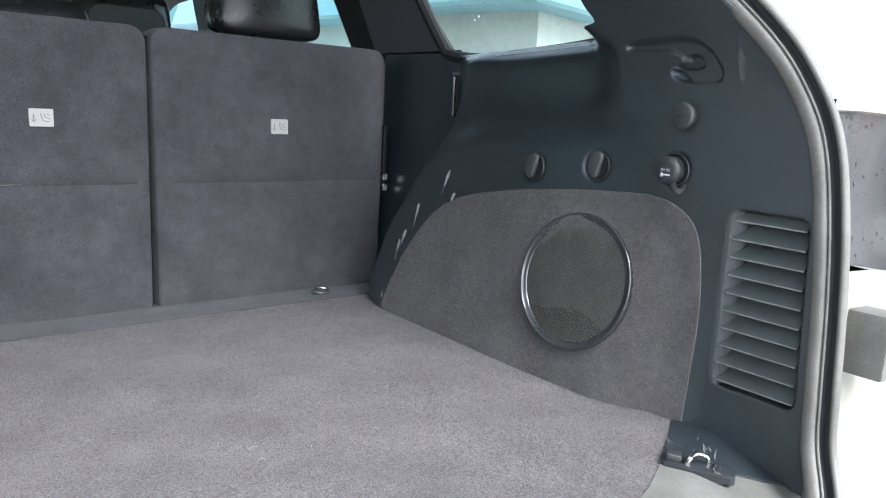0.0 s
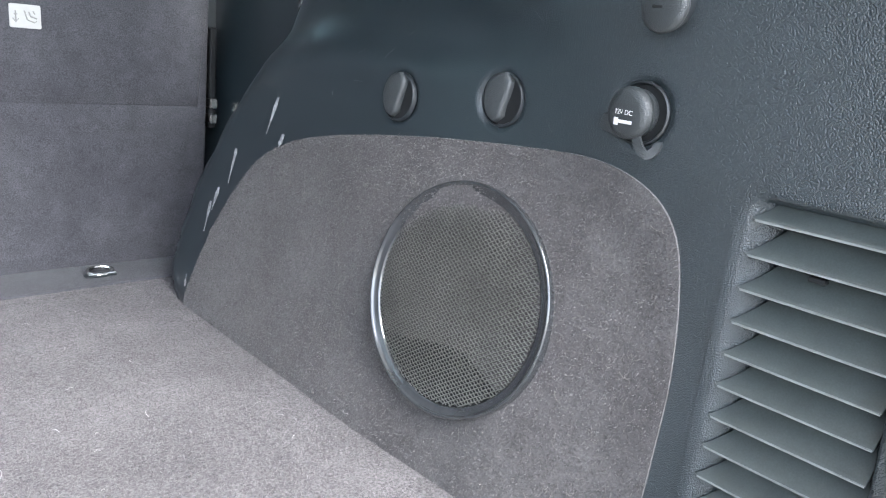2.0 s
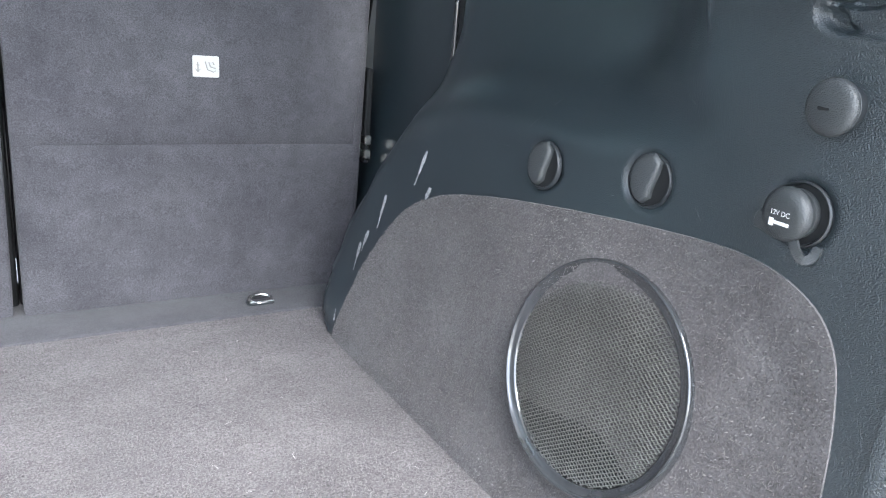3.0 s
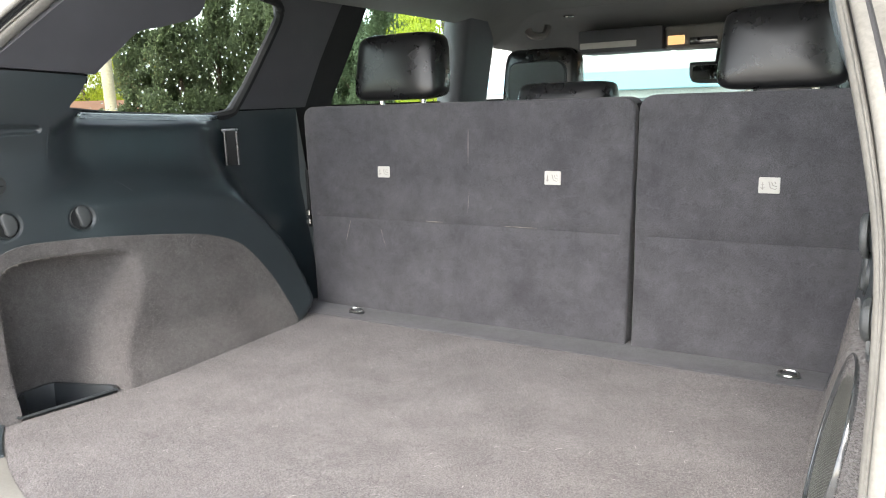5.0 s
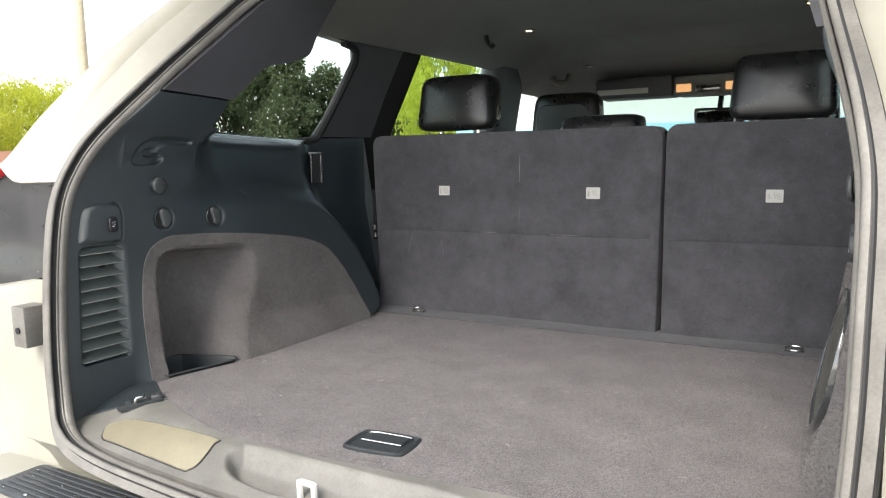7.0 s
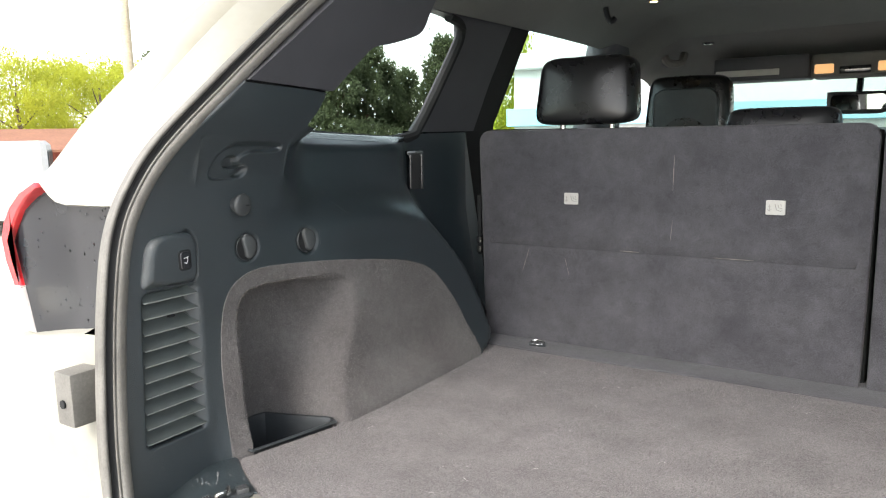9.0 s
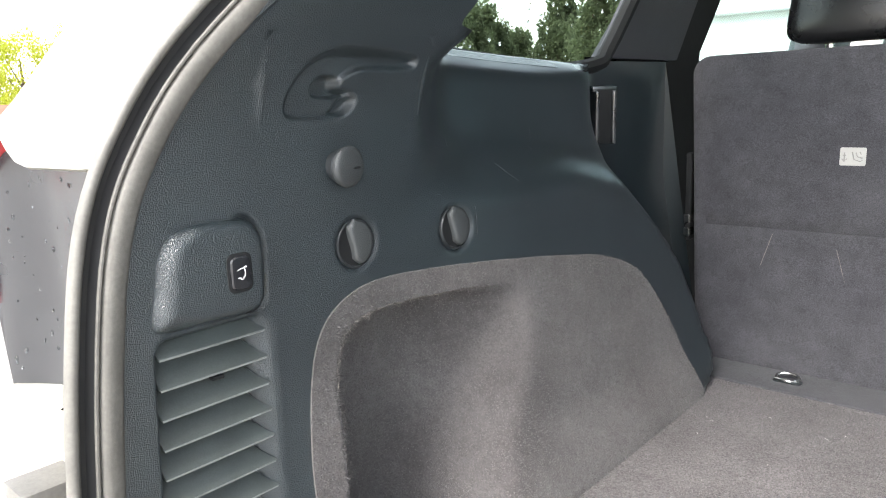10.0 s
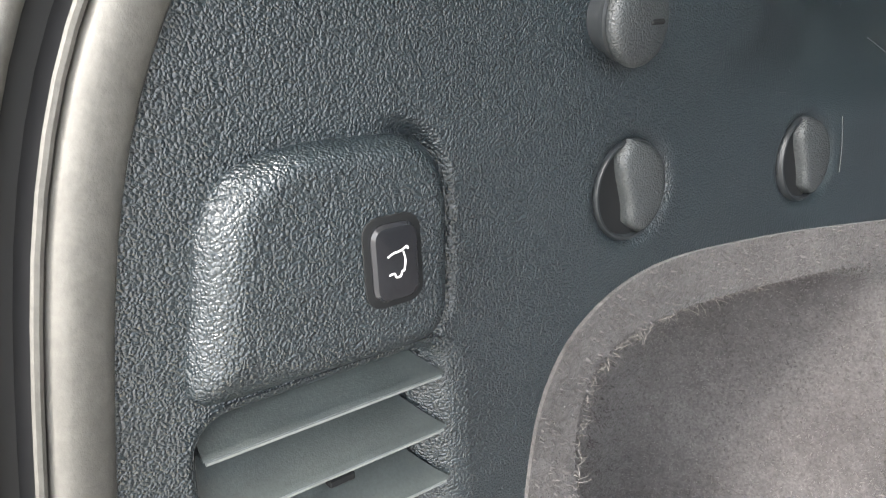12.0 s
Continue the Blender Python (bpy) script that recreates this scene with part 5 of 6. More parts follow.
cover = patch(PANEL_LOOP, [], cover_at, 0.0024, rim=(-0.008, 0, 0), toward=(1, 0, 0))
part("panel_cover", cover, TRIM, panel, sharp=1.2)
bm_m = m @ Matrix.Translation((0.0180, 0.0025, 0.0))
part("button_well", pad(rounded(-0.0106, -0.0150, 0.0106, 0.0150, 0.0058), [(0, 0.005), (0, 0.0104), (0.0012, 0.0106)], bm_m), DARK, panel)
button = part("button", pad(rounded(-0.0085, -0.0128, 0.0085, 0.0128, 0.0048), [(0, 0.009), (0, 0.0116), (0.001, 0.0128), (0.003, 0.0132)], bm_m), HOUSING, panel, "dark push button with a white car symbol")
for pts in ([(-0.0048, 0.0032), (-0.0022, 0.0044), (0.0012, 0.0048), (0.0042, 0.0062), (0.0046, 0.0050)], [(0.0024, 0.0046), (0.0032, 0.0008), (0.0024, -0.0034), (0.0014, -0.0036), (0.0006, -0.0054), (-0.0014, -0.0056), (-0.0022, -0.0040), (-0.0046, -0.0042)]):
    part("symbol", tube([bm_m @ Vector((0.8 * u, 0.8 * v, 0.0133)) for u, v in spline(pts, 3)], circle(0.00036, 6), up=(1, 0, 0)), WHITE_INK, button)

# Power outlet on the right.
out_m = wall_frame(1, 0.346, 0.322)
outlet = thing("power_outlet", out_m.translation, "black twelve volt power outlet with its rubber cap", "power outlet")
bm = bmesh.new()
rings = []
for r, d in ((0.0222, -0.001), (0.0218, 0.0030), (0.0206, 0.0040), (0.0194, 0.0024), (0.0188, -0.006)):
    rings.append([bm.verts.new(out_m @ Vector((r * math.cos(a), r * math.sin(a), d))) for a in np.linspace(0, 2 * math.pi, 37)[:-1]])
for a, b in zip(rings, rings[1:]):
    for i in range(36):
        bm.faces.new((a[i], a[(i + 1) % 36], b[(i + 1) % 36], b[i]))
bmesh.ops.recalc_face_normals(bm, faces=bm.faces[:])
part("socket_ring", bm, BLACK, outlet)
# No real recess here: a near-black disc stands in for its shade.
part("socket_floor", pad(circle(0.0192, 28), [(0, -0.002), (0, 0.0009)], out_m), DARK, outlet)
cap_m = out_m @ Matrix.Translation((-0.003, 0.0, 0.0)) @ pose(0, 0, 0, 3, -8, 0)
cap = part("cap", pad(circle(0.0178, 36), [(0.002, -0.003), (0.001, 0.004), (0.0025, 0.0045), (0.0025, 0.0065), (0, 0.0075), (0.0, 0.0115), (0.002, 0.0140), (0.006, 0.0150)], cap_m, dome=0.0006), CAP, outlet, sharp=0.9)
part("pull_tab", pad(spline([(-0.019, -0.002), (-0.0245, -0.008), (-0.0235, -0.0145), (-0.016, -0.0155), (-0.005, -0.018), (0.0, -0.012)], 3, closed=True), [(0, 0.0075), (0, 0.0105), (0.001, 0.0115)], cap_m), CAP, cap)
part("tether", tube([cap_m @ Vector(q) for q in spline([(0.008, -0.015, 0.009), (0.012, -0.022, 0.009), (0.017, -0.026, 0.007), (0.021, -0.023, 0.004), (0.021, -0.017, 0.001)], 3)], [(-0.003, -0.0012), (0.003, -0.0012), (0.003, 0.0012), (-0.003, 0.0012)], up=(-1, 0, 0)), CAP, cap)
text = bpy.data.curves.new("lettering", "FONT")
text.body, text.size, text.extrude = "12V DC", 0.0047, 0.00015
text.align_x, text.align_y = "CENTER", "CENTER"
text.materials.append(WHITE_INK)
letters = new("lettering", text)
letters.parent = cap
letters.matrix_basis = cap_m @ Matrix.Translation((-0.0005, 0.0005, 0.0154))
tagged(letters, "white lettering")
for u0, u1, v0, v1 in ((-0.008, -0.0045, -0.0085, -0.0035), (-0.0045, 0.0075, -0.0068, -0.0046)):
    part("symbol", box((u0, v0, 0.0148), (u1, v1, 0.0157), 0.0, m=cap_m), WHITE_INK, cap)

# Subwoofer in the right lining.
SUB_Y, SUB_Z = 0.4735, 0.1492
tilt = math.degrees(math.atan2(side_x(SUB_Y, 0.24) - side_x(SUB_Y, 0.05), 0.19))
swing = math.degrees(math.atan2(side_x(SUB_Y + 0.08, SUB_Z) - side_x(SUB_Y - 0.08, SUB_Z), 0.16))
sub_m = wall_frame(1, SUB_Y, SUB_Z, side_x(SUB_Y, SUB_Z) - 0.003) @ pose(0, 0, 0, -tilt, -swing, 0)
sub = thing("subwoofer", sub_m.translation, "round subwoofer with woven metal grille in the carpet lining", "subwoofer")
A, B = 0.0975, 0.0998
bm = bmesh.new()
rings = []
for d, z in ((0.0, -0.004), (0.0, 0.0032), (0.0004, 0.0050), (0.0014, 0.0060), (0.0026, 0.0058), (0.0034, 0.0046), (0.0040, 0.0036), (0.0088, 0.0032), (0.0103, 0.0024), (0.0108, -0.004)):
    rings.append([bm.verts.new(sub_m @ Vector(((A - d) * math.cos(a), (B - d) * math.sin(a), z))) for a in np.linspace(0, 2 * math.pi, 81)[:-1]])
for a, b in zip(rings, rings[1:]):
    for i in range(80):
        bm.faces.new((a[i], a[(i + 1) % 80], b[(i + 1) % 80], b[i]))
bmesh.ops.recalc_face_normals(bm, faces=bm.faces[:])
part("surround", bm, RING, sub, "shiny dark plastic ring", sharp=1.2)
a1, b1 = A - 0.0095, B - 0.0095
part("backing", pad([(a1 * math.cos(t), b1 * math.sin(t)) for t in np.linspace(0, 2 * math.pi, 61)[:-1]], [(0, -0.004), (0.001, -0.003)], sub_m), DARK, sub)
bm = bmesh.new()
pitch, ang = 0.0034, radians(36)


def dome_w(u, v):
    return 0.0005 + 0.0055 * max(0.0, 1 - (u / a1) ** 2 - (v / b1) ** 2) ** 0.6


for fam in (0, 1):
    du, dv = (math.cos(ang), math.sin(ang)) if fam == 0 else (math.cos(ang), -math.sin(ang))
    for k in range(-66, 67):
        off = (k + 0.5) * pitch * 0.92
        cu, cv = -dv * off, du * off
        ts = [t for t in np.arange(-0.12, 0.12, pitch) if ((cu + du * t) / a1) ** 2 + ((cv + dv * t) / b1) ** 2 < 0.995]
        if len(ts) < 3:
            continue
        rows = []
        for i, t in enumerate(ts):
            u, v = cu + du * t, cv + dv * t
            wv = dome_w(u, v) + 0.00045 * (1 if (i + fam + k) % 2 else -1)
            r = 0.00052
            rows.append([bm.verts.new(sub_m @ Vector((u - dv * s * r, v + du * s * r, wv + h * r))) for s, h in ((-1, 0), (0, 0.8), (1, 0))])
        for p, q in zip(rows, rows[1:]):
            for i in range(2):
                bm.faces.new((p[i], p[i + 1], q[i + 1], q[i]))
bm.normal_update()
tagged(part("grille_weave", bm, MESH, sub, "woven metal grille"), kind="stuff")

# Scuffs on the right wheel arch trim.
random.seed(11)
scuffs = thing("scuff_marks", (XC + 0.58, 0.85, 0.2), "pale scuff marks on the dark wheel arch trim", "scuff")
for (y0, z0), (y1, z1), w in (((0.793, 0.277), (0.805, 0.235), 0.0030), ((0.770, 0.240), (0.776, 0.222), 0.0042), ((0.866, 0.208), (0.872, 0.165), 0.0035), ((0.893, 0.155), (0.902, 0.125), 0.0035), ((0.908, 0.135), (0.913, 0.095), 0.0028), ((0.925, 0.02), (0.930, 0.035), 0.002)):
    bm = bmesh.new()
    rows = []
    for k in range(9):
        t = k / 8
        y, z = y0 + (y1 - y0) * t, z0 + (z1 - z0) * t
        ww = 2.3 * w * (0.35 + 0.65 * math.sin(math.pi * min(1, t * 1.2 + 0.15))) * random.uniform(0.6, 1.2)
        rows.append([(XC + side_x(y + s * ww, z, 1) - 0.0012, y + s * ww, z) for s in (-0.5, 0.5)])
    part("scuff", sheet(rows), SCUFF, scuffs)
for y, z, dy, dz in ((0.585, 0.372, 0.018, -0.02), (0.52, 0.335, 0.0, -0.03), (0.66, 0.385, 0.008, -0.004), (0.335, 0.265, 0.01, -0.02)):
    bm = tube([(XC - (side_x(y + dy * t, z + dz * t) - 0.0003), y + dy * t, z + dz * t) for t in (0, 0.5, 1)], circle(0.00022, 5))
    part("scratch", bm, WEAR, scuffs)

rk = random.Random(17)
for _ in range(22):
    y, z, a, ln = rk.uniform(0.40, 0.72), rk.uniform(0.29, 0.40), rk.uniform(0, 3.14), rk.uniform(0.003, 0.014)
    w = rk.choice((-1, -1, 1))
    pts = [(y + ln * t * math.cos(a), z + ln * t * math.sin(a)) for t in (0, 0.5, 1)]
    part("scratch", tube([(XC + w * (side_x(p, q, w) - 0.0001), p, q) for p, q in pts], circle(0.00016, 4), up=(1, 0, 0)), WEAR, scuffs)
fray = bmesh.new()
for p, q in zip(POCKET[6:70:1], POCKET[7:71:1]):
    for _ in range(5):
        t = rk.random()
        y, z = p + (q - p) * t
        if z < 0.02 or y > 0.46:
            continue
        o = Vector((XC - (side_x(y, z) - 0.0035), y, z))
        d = Vector((rk.uniform(0.0, 0.5), rk.gauss(0.5, 0.7), rk.gauss(-0.35, 0.7))).normalized() * rk.uniform(0.0025, 0.0065)
        tube([o, o + d * 0.6 + Vector((0.0008, 0, 0)), o + d], circle(0.00014, 3), bm=fray, caps=False, up=(0.3, 0.2, 0.9))
tagged(new("carpet_fibres", finish("carpet_fibres", fray, FIBRE)), "pale frayed carpet fibres at the pocket's rim", "fibres", kind="stuff")

hairs = bmesh.new()
for _ in range(420):
    y, z = rk.uniform(0.31, 0.86), rk.uniform(0.02, 0.27)
    if not inside(y, z, np.array(right_shift(CARPET_EDGE))) or math.hypot((y - SUB_Y) / 1.05, z - SUB_Z) < 0.104:
        continue
    a, ln, bend = rk.uniform(0, 6.28), rk.uniform(0.004, 0.012), rk.uniform(-2.2, 2.2)
    pts = []
    for t in (0, 0.33, 0.66, 1):
        p, q = y + ln * t * math.cos(a + bend * t), z + ln * t * math.sin(a + bend * t)
        pts.append((XC + side_x(p, q, 1) - 0.0032 - 0.0012 * math.sin(3 * t), p, q))
    tube(pts, circle(0.00011, 3), bm=hairs, caps=False, up=(0.9, 0.3, 0.2))
tagged(new("carpet_fibres", finish("carpet_fibres", hairs, FIBRE)), "pale curled fibres on the wheel arch carpet", "fibres", kind="stuff")

# ---- things on the floor ----
tray = thing("storage_tray", (-0.64, 0.40, -0.05), "black plastic storage tray sunk beside the floor", "tray")
loop = [(-0.603, 0.318), (-0.568, 0.474), (-0.585, 0.484), (-0.705, 0.440), (-0.712, 0.425), (-0.712, 0.380), (-0.640, 0.318)]
bm = bmesh.new()
rings = []
for d, z in ((-0.004, 0.004), (0.0, 0.007), (0.004, 0.006), (0.007, -0.002), (0.012, -0.055)):
    rings.append([bm.verts.new((q[0], q[1], z)) for q in inset(loop, d)])
n = len(loop)
for a, b in zip(rings, rings[1:]):
    for i in range(n):
        bm.faces.new((a[i], a[(i + 1) % n], b[(i + 1) % n], b[i]))
bm.faces.new(rings[-1])
bmesh.ops.recalc_face_normals(bm, faces=bm.faces[:])
part("tray_body", bm, BLACK, tray, sharp=0.7)

handle = thing("floor_handle", (-0.014, 0.238, 0.0), "black plastic lift handle set in the cargo floor", "handle")
m = Matrix.Translation((-0.014, 0.238, 0.0)) @ pose(0, 0, 0, 0, 0, 4)
loop = spline([(-0.054, -0.022), (-0.040, -0.038), (0.040, -0.036), (0.053, -0.020), (0.052, 0.026), (0.038, 0.037), (-0.038, 0.037), (-0.053, 0.024)], 3, closed=True)
part("handle_frame", pad(loop, [(0, -0.004), (0.0, 0.003), (0.003, 0.005), (0.007, 0.004), (0.009, 0.0015)], m), BLACK, handle, sharp=0.8)
part("handle_grip", pad(rounded(-0.032, -0.004, 0.036, 0.024, 0.004), [(0, 0.0), (0, 0.0045), (0.0015, 0.0058)], m), BLACK, handle)
part("handle_rib", tube([m @ Vector(q) for q in spline([(-0.034, 0.018, 0.0055), (-0.030, 0.026, 0.0055), (0.034, 0.026, 0.0055), (0.040, 0.018, 0.0055)], 3)], circle(0.0012, 6)), CHROME, handle, "bright metal edge")
part("handle_lip", tube([m @ Vector(q) for q in ((-0.034, -0.006, 0.005), (0.036, -0.006, 0.005))], circle(0.0012, 6)), CHROME, handle, "bright metal edge")


def floor_loop(x, y):
    """Fold-down lashing ring in a small plate."""
    m = Matrix.Translation((x, y, 0.0035))
    tie = thing("lashing_ring", (x, y, 0), "bright metal lashing ring on the floor by the seat back", "lashing ring", "lashing rings")
    part("plate", pad(rounded(-0.021, -0.010, 0.021, 0.010, 0.008), [(0, -0.003), (0, 0.001), (0.002, 0.002)], m), BLACK, tie)
    part("ring", tube([m @ Vector((0.016 * math.cos(a), 0.002 + 0.009 * math.sin(a), 0.005 + 0.003 * math.sin(a))) for a in np.linspace(0, 2 * math.pi, 21)[:-1]], circle(0.0026, 8), closed=True), CHROME, tie)
    part("base_strip", box((-0.018, -0.0085, 0.0015), (0.018, -0.003, 0.0045), 0.001, m=m, seg=1), CHROME, tie)
    return tie


floor_loop(-0.470, 1.064)
floor_loop(0.490, 1.058)


def sill_tie(side):
    """Tie-down at the rear corner, its cover broken open."""
    x, y = (-0.535, 0.200) if side < 0 else (0.512, 0.203)
    m = Matrix.Translation((x, y, -0.004)) @ pose(0, 0, 0, 0, 0, -side * 62 + (180 if side > 0 else 0))
    tie = thing("tie_down", (x, y, -0.004), "worn metal tie-down fitting at the corner of the sill", "tie-down", "tie-downs")
    part("tie_base", pad(rounded(-0.040, -0.014, 0.040, 0.014, 0.006), [(0, -0.006), (0, 0.002), (0.003, 0.004)], m), BLACK, tie)
    part("flap", pad(rounded(-0.038, -0.011, -0.014, 0.012, 0.003), [(0, 0.003), (0, 0.009), (0.001, 0.010)], m @ pose(0, 0, 0, 0, -14, 0)), RING, tie)
    part("ring", tube([m @ Vector(q) for q in spline([(-0.010, -0.008, 0.003), (-0.008, -0.008, 0.012), (0.004, -0.007, 0.013), (0.010, 0.006, 0.012), (0.012, 0.008, 0.003)], 3)], circle(0.003, 8)), CHROME, tie)
    part("catch", box((0.018, -0.010, 0.002), (0.036, 0.006, 0.012), 0.003, m=m), RING, tie)
    return tie


sill_tie(-1)
sill_tie(1)
wear = thing("wear_marks", (XC, 0.22, 0.0), "pale scraped marks round the tie-downs on the dark corners", "scuff")
for side in (-1, 1):
    for _ in range(10):
        x, y, a, ln, w = rk.uniform(0.525, 0.605), rk.uniform(0.205, 0.255), rk.uniform(0.2, 1.2), rk.uniform(0.006, 0.026), rk.uniform(0.0004, 0.0014)
        rows = []
        for t in np.linspace(0, 1, 6):
            px, py = x + ln * t * math.cos(a), y + ln * t * math.sin(a)
            ww = w * math.sin(math.pi * (0.1 + 0.8 * t))
            rows.append([(XC + side * (px + k * ww * math.sin(a)), py - k * ww * math.cos(a), sill_z(XC + side * px, py) + 0.0040) for k in (-1, 1)])
        part("scuff", sheet(rows), WEAR, wear)
rl = random.Random(8)
lint = bmesh.new()
for _ in range(70):
    x, y = rl.uniform(-0.52, 0.52), rl.uniform(0.22, 1.0)
    a, ln = rl.uniform(0, 6.28), rl.choice((0.003, 0.005, 0.008, 0.012))
    z = floor_z(x, y) + 0.001
    bend = rl.uniform(-1, 1)
    pts = [(x + t * ln * math.cos(a + bend * t), y + t * ln * math.sin(a + bend * t), z + 0.0015 * math.sin(3 * t)) for t in (0, 0.5, 1)]
    tube(pts, circle(0.00018, 3), bm=lint, caps=False)
tagged(new("lint", finish("lint", lint, LABEL)), "pale lint and hairs on the carpet", "lint", kind="stuff")

# Pale scrapes in the carpet of the wide seat back; level ones paint seam highlights.
scrapes = thing("seat_scrapes", (-0.24, 1.13, 0.3), "pale scrapes and painted seam highlights on the dark carpet of the seat back", "scuff")
for (x0, z0), (x1, z1), w in (((-0.188, 0.438), (-0.189, 0.362), 0.0008), ((-0.523, 0.216), (-0.539, 0.162), 0.0009), ((-0.300, 0.2265), (-0.255, 0.2265), 0.0010), ((-0.10, 0.2262), (-0.02, 0.2262), 0.0008), ((-0.187, 0.30), (-0.190, 0.25), 0.0005), ((-0.43, 0.20), (-0.415, 0.15), 0.0005)):
    rows = []
    for t in np.linspace(0, 1, 9):
        x, z = x0 + (x1 - x0) * t, z0 + (z1 - z0) * t
        y = seat_y(z) + 0.003 * noise.noise(Vector((x * 5, z * 5, 2))) - 0.0009
        k = w * (0.4 + 0.6 * math.sin(math.pi * t)) * rl.uniform(0.5, 1.3)
        flat = abs(x1 - x0) > abs(z1 - z0)
        rows.append([(x, y, z - k), (x, y, z + k)] if flat else [(x - k, y, z), (x + k, y, z)])
    part("scrape", sheet(rows), FIBRE, scrapes)

# ---- labels on the seat backs ----


def seat_label(x0, x1, z0, z1):
    y = seat_y((z0 + z1) / 2)
    m = Matrix.Translation(((x0 + x1) / 2, y + 0.0005, (z0 + z1) / 2)) @ pose(0, 0, 0, 90 - 3.3, 0, 0)
    w, h = (x1 - x0) / 2, (z1 - z0) / 2
    tag = thing("anchor_label", m.translation, "small white child seat anchor label on the carpet", "label", "seat labels")
    part("card", pad(rounded(-w, -h, w, h, 0.0025), [(0, 0), (0, 0.0022), (0.0006, 0.0028)], m), LABEL, tag)
    for pts in ([(-0.011, 0.006), (-0.011, -0.006)], [(-0.0145, -0.003), (-0.011, -0.0075), (-0.0075, -0.003)], [(-0.013, 0.002), (-0.009, 0.002)],
                [(-0.001, 0.007), (0.002, -0.004), (0.010, -0.007), (0.013, -0.005)], [(0.004, 0.006), (0.006, 0.0), (0.013, -0.002)], [(0.009, 0.007), (0.011, 0.003)]):
        part("mark", tube([m @ Vector((u, v, 0.0029)) for u, v in pts], circle(0.0008, 4), up=(1, 0, 0.01)), LABEL_INK, tag)
    return tag


seat_label(0.4145, 0.4505, 0.3165, 0.3455)
seat_label(-0.004, 0.032, 0.320, 0.349)
seat_label(-0.436, -0.4015, 0.3255, 0.352)
for x, dz in ((-0.667, 0.0), (0.687, 0.0)):
    s = -1 if x < 0 else 1
    catch = thing("seat_catch", (x, 1.17, 0.25), "bright metal seat back catch in the gap beside the seat", "catch", "seat catches")
    for z in (0.205, 0.228):
        part("plate", box((x - 0.006, 1.135, z - 0.008), (x + 0.006 , 1.16, z + 0.008), 0.002, seg=1), CHROME, catch)
    part("catch_body", box((x - 0.005, 1.14, 0.19), (x + 0.005, 1.18, 0.34), 0.002, seg=1), DARK, catch)

# ---- outside ----


def polar(az, d, z=None):
    x, y = -d * math.sin(radians(az)), d * math.cos(radians(az))
    return (x, y, ground_z(x, y) if z is None else z)


def crown_mesh(seed, n, shape):
    """Many small leaves in uneven clumps."""
    r = random.Random(seed)
    bm = bmesh.new()
    clumps = []
    for _ in range(60 if shape == "pine" else 34):
        t = r.random()
        if shape == "pine":
            z = 0.06 + 0.94 * t
            rad = 0.34 * (1.08 - t) * r.uniform(0.4, 1.0)
        else:
            z = 0.35 + 0.6 * t
            rad = 0.42 * math.sin(math.pi * min(0.95, 0.18 + t * 0.75)) * r.uniform(0.35, 1.0)
        a = r.uniform(0, 6.283)
        clumps.append((rad * math.cos(a), rad * math.sin(a), z, r.uniform(0.08, 0.17) * (0.7 if shape == "pine" else 1)))
    for _ in range(n):
        cx, cy, cz, cr = r.choice(clumps)
        d = Vector((r.gauss(0, 1), r.gauss(0, 1), r.gauss(0, 0.8))).normalized() * cr * r.uniform(0.5, 1.05)
        p = Vector((cx, cy, cz)) + d
        s = r.uniform(0.008, 0.016) if shape == "pine" else r.uniform(0.006, 0.014)
        q = Euler((r.uniform(0, 6), r.uniform(0, 6), r.uniform(0, 6))).to_matrix()
        vs = [bm.verts.new(p + q @ Vector(c) * s) for c in ((-1, 0, 0), (0, -0.6, 0.1), (1, 0, 0), (0, 0.6, 0.1))]
        bm.faces.new(vs)
    bm.normal_update()
    return bm, clumps


def make_tree(name, seed, shape, leaf, label, group):
    root = thing(name, (0, 0, 0), label, "tree", group)
    bm, clumps = crown_mesh(seed, 26000 if shape == "pine" else 11000, shape)
    part("crown", bm, leaf, root, smooth=False)
    tr = tube([(0, 0, -0.05), (0.01, 0, 0.3), (0, 0.01, 0.6), (0, 0, 0.92 if shape == "pine" else 0.8)], circle(0.022, 8), scale=[1.3, 1.0, 0.6, 0.2], up=(0, 1, 0))
    for c in clumps[:9]:
        tube([(0, 0, c[2] * 0.7), (c[0] * 0.5, c[1] * 0.5, c[2] * 0.85), (c[0], c[1], c[2])], circle(0.008, 5), scale=[1, 0.7, 0.3], bm=tr, up=(0.3, 0.9, 0.1))
    part("trunk", tr, BARK, root)
    return root


round_trees = [make_tree("tree", s, "round", LEAF, "leafy bright green broadleaf tree", "trees round the lot") for s in (1, 2)]
pine_trees = [make_tree("pine_tree", s, "pine", LEAF_DARK, "dark green conifer behind the lot", "conifers") for s in (5, 6)]


def plant(tree, az, d, h, wide, turn, first=False):
    x, y, z = polar(az, d)
    m = Matrix.Translation((x, y, z)) @ pose(0, 0, 0, 0, 0, turn)
    if tree.get("set"):
        ob = copy_thing(tree, m)
        ob["set"] = 1
    else:
        tree["set"] = 1
        ob = tree
        ob.matrix_basis = m
    ob.scale = (h * wide, h * wide, h)


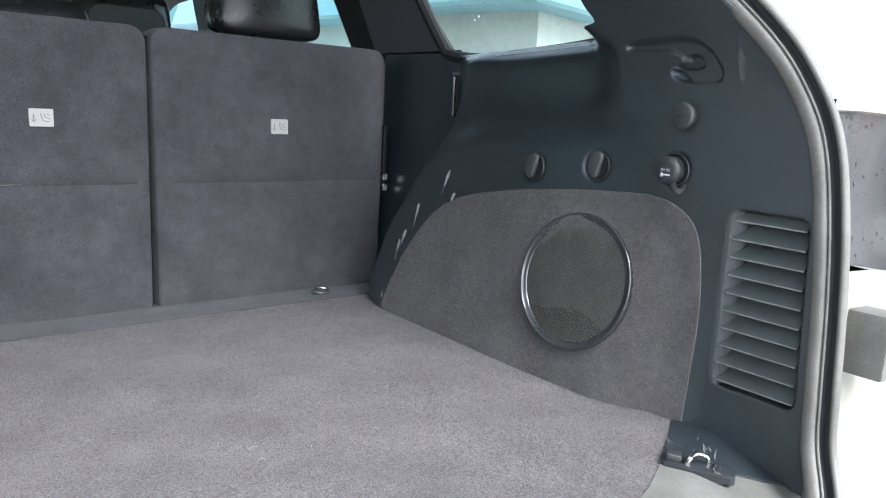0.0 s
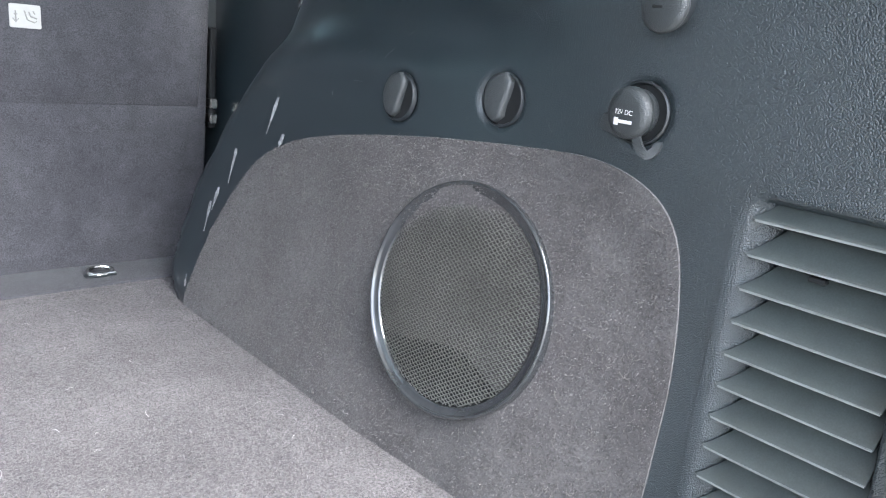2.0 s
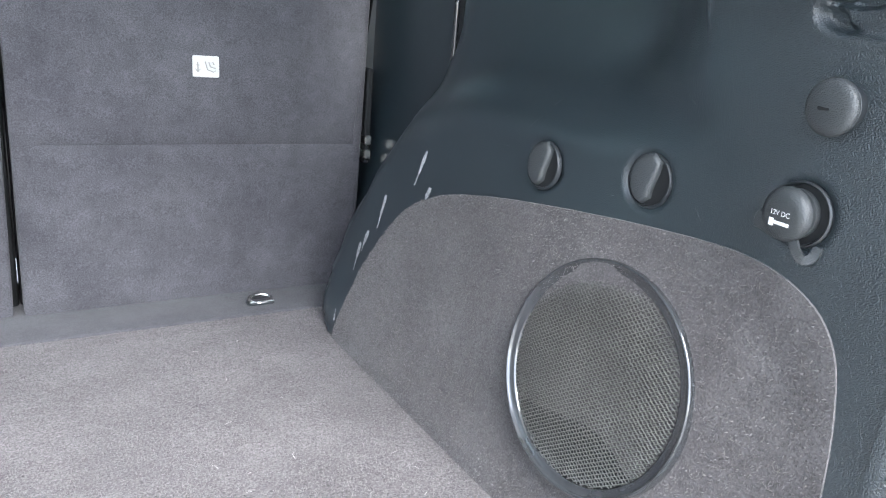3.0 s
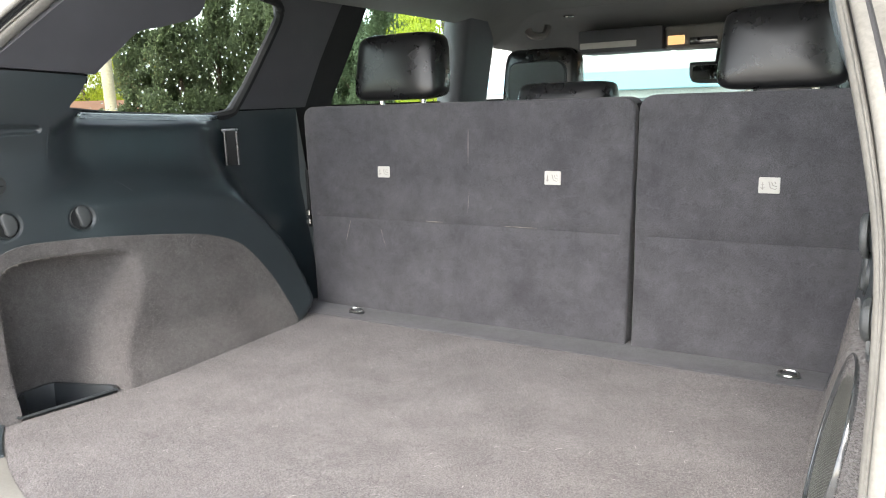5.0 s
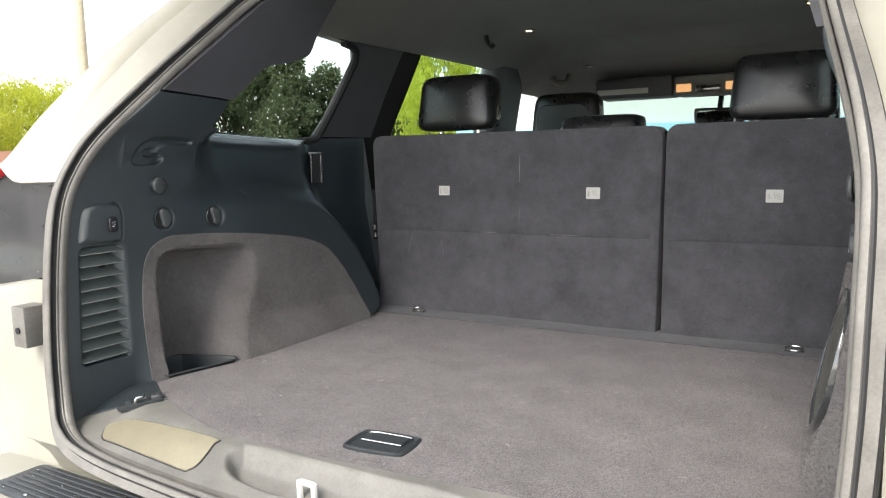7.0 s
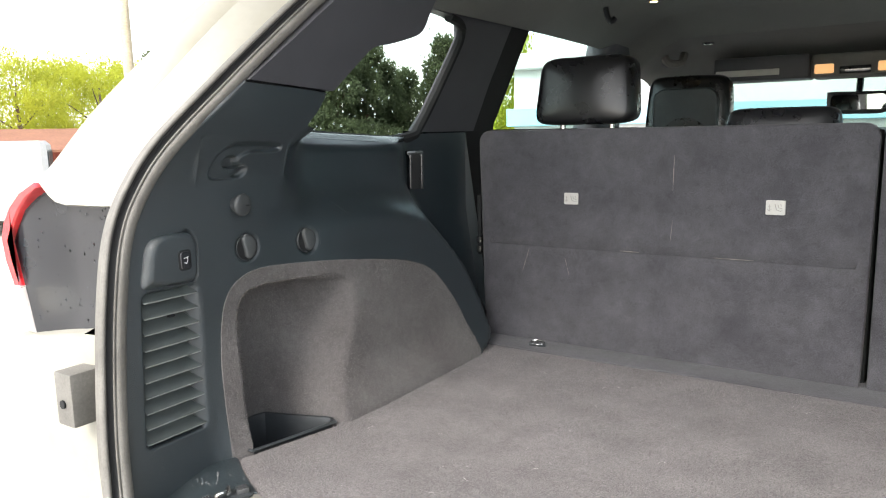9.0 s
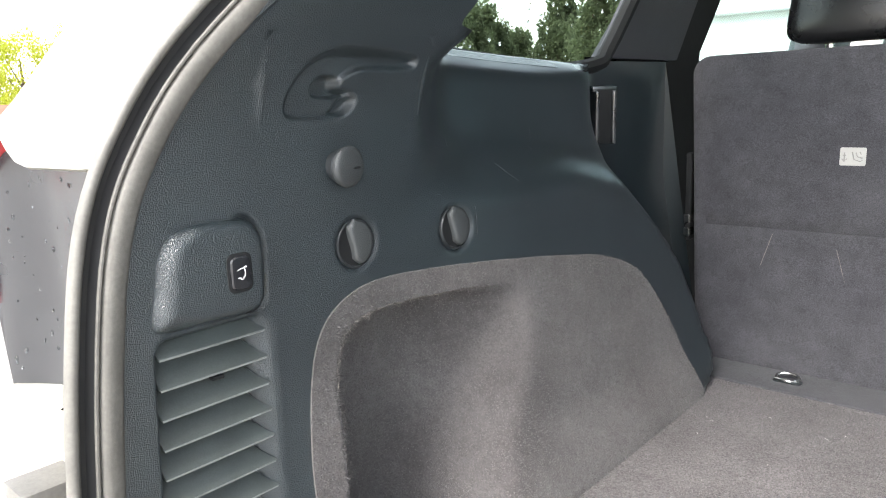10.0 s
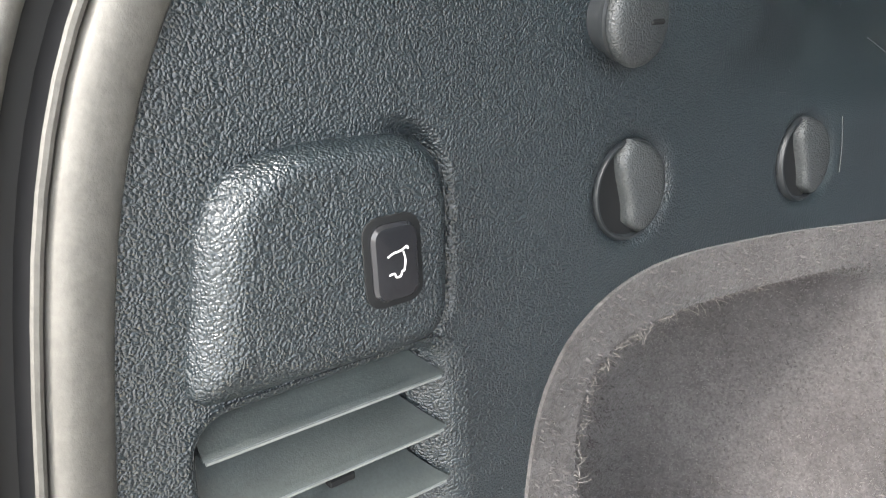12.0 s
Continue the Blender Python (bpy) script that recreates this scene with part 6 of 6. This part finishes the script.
rt = random.Random(4)
for k, (az, d, top) in enumerate(((71, 42, 5.5), (66.5, 44, 6.0), (63.3, 38, 5.9), (60.5, 46, 5.3), (58.2, 43, 5.6), (56.5, 47, 5.2), (75, 45, 6), (80, 44, 5.5))):
    h = d * math.tan(radians(top)) + 0.5 - polar(az, d)[2]
    plant(round_trees[k % 2], az, d, h, 0.95, rt.uniform(0, 360))
for k, (az, d, top) in enumerate(((54.5, 27, 5.5), (51.8, 25, 7.0), (49.2, 27, 7.6), (46.5, 26, 7.6), (44.6, 24, 7.2), (42.2, 25, 6.0), (41.0, 26, 4.8), (39.6, 27, 4.2), (36.8, 26, 6.4), (34.0, 23, 7.6), (32.0, 22, 8.0))):
    h = d * math.tan(radians(top)) + 0.5 - polar(az, d)[2]
    plant(pine_trees[k % 2], az, d, h, 0.95, rt.uniform(0, 360))
for k, (az, d, top) in enumerate(((29.9, 13, 10.0), (29.0, 14.5, 9.5))):
    h = d * math.tan(radians(top)) + 0.5 - polar(az, d)[2]
    plant(round_trees[k % 2], az, d, h, 0.6, rt.uniform(0, 360))

pole = polar(56.4, 22)
alone("utility_pole", tube([(pole[0], pole[1], pole[2]), (pole[0], pole[1], pole[2] + 9)], circle(0.14, 12), up=(0, 1, 0), scale=[1.1, 0.9]), WOOD_POLE, "weathered wooden utility pole at the edge of the lot", "pole")

house = thing("house", polar(66, 32), "low red brick house with a brown roof", "house")
hm = Matrix.Translation(polar(66, 32)) @ pose(0, 0, 0, 0, 0, 66)
top = 0.5 + 32 * math.tan(radians(-0.1)) - polar(66, 32)[2]
part("wall", box((-7, 0, -0.3), (6.6, 6, top - 0.35), 0.0, m=hm), BRICK, house)
roofs = sheet([[hm @ Vector((x, y, z)) for x in (-7.5, 7.1)] for y, z in ((-0.5, top - 0.40), (-0.5, top - 0.3), (3, top + 0.55), (6.5, top - 0.35))])
part("roof", roofs, ROOF, house)
for x in (-5, -2.2, 0.6, 3.6):
    win = part("window", box((x, -0.06, top - 1.5), (x + 1.4, 0.05, top - 0.7), 0.02, m=hm, seg=1), WHITE_WALL, house)
    for k in range(2):
        part("pane", box((x + 0.08 + 0.66 * k, -0.09, top - 1.42), (x + 0.66 + 0.66 * k, -0.05, top - 0.78), 0.0, m=hm), BLACK, win)


def vehicle(az, d, turn, top_el, paint, label, kind_name):
    p = polar(az, d)
    h = 0.5 + d * math.tan(radians(top_el)) - p[2]
    m = Matrix.Translation(p) @ pose(0, 0, 0, 0, 0, turn)
    car = thing(kind_name, p, label, "van", "parked vehicles")
    side = [(-2.3, 0.35), (2.2, 0.35), (2.4, 0.9), (1.9, 1.15), (1.2, h), (-2.2, h), (-2.4, 0.9)]
    mm = m @ Matrix(((1, 0, 0, 0), (0, 0, -1, 0.9), (0, 1, 0, 0), (0, 0, 0, 1)))
    part("body", pad(side, [(0.1, 0), (0, 0.1), (0, 1.7), (0.1, 1.8)], mm), paint, car)
    for x0, x1 in ((-2.0, -0.9), (-0.8, 0.2), (0.3, 1.2)):
        part("side_window", box((x0, -0.92, 1.2), (x1, 0.92, h - 0.18), 0.03, m=m, seg=1), BLACK, car)
    for x in (-1.5, 1.5):
        for y in (-0.85, 0.85):
            wheel = part("wheel", pad(circle(0.36, 18), [(0.03, -0.1), (0, -0.08), (0, 0.08), (0.03, 0.1)], m @ Matrix.Translation((x, y, 0.36)) @ pose(0, 0, 0, 90, 0, 0)), SEAL_DARK, car)
            part("rim", pad(circle(0.2, 14), [(0, -0.11), (0, 0.11), (0.03, 0.115)], m @ Matrix.Translation((x, y, 0.36)) @ pose(0, 0, 0, 90, 0, 0)), CHROME, wheel)
    return car


vehicle(65.2, 17, 150, 0.0, WHITE_WALL, "white parked van at the far side of the lot", "van")
vehicle(59.5, 27, 160, -1.6, LAMP_RED, "red parked car in front of the brick house", "car")

# White building ahead, and the blue-edged one to the right.
shop = thing("shop_building", polar(15, 11), "white rendered building with a blue roof edge", "building")
sm = Matrix.Translation(polar(27.5, 11.5)) @ pose(0, 0, 0, 0, 0, 12)
part("wall", box((0, 0, -0.6), (14, 6, 2.6), 0.0, m=sm), WHITE_WALL, shop)
part("fascia", box((-0.1, -0.12, 1.62), (14.1, -0.01, 1.9), 0.01, m=sm, seg=1), BLUE, shop)
part("upper_trim", box((-0.1, -0.16, 2.5), (14.1, 6.1, 2.75), 0.02, m=sm, seg=1), WHITE_WALL, shop)
for k in range(5):
    part("shop_window", box((2.2 + 2.3 * k, -0.05, 0.6), (3.7 + 2.3 * k, 0.05, 1.5), 0.02, m=sm, seg=1), TRIM_FINE, shop)
annex = thing("annex_building", polar(-40, 6), "grey rendered building with a blue roof edge", "building")
am = Matrix.Translation(polar(-24, 6.2)) @ pose(0, 0, 0, 0, 0, -78)
GREY_WALL = material("pale_wall", (0.52, 0.56, 0.55), 0.8, spots=0.15, spot_scale=1.5, grain=0.08, grain_scale=20)
part("wall", box((-1.5, 0, -0.6), (2.8, 2.5, 1.78), 0.0, m=am), GREY_WALL, annex)
part("roof_edge", box((-1.7, -0.35, 1.78), (3.0, 2.5, 2.05), 0.02, m=am, seg=1), BLUE, annex)
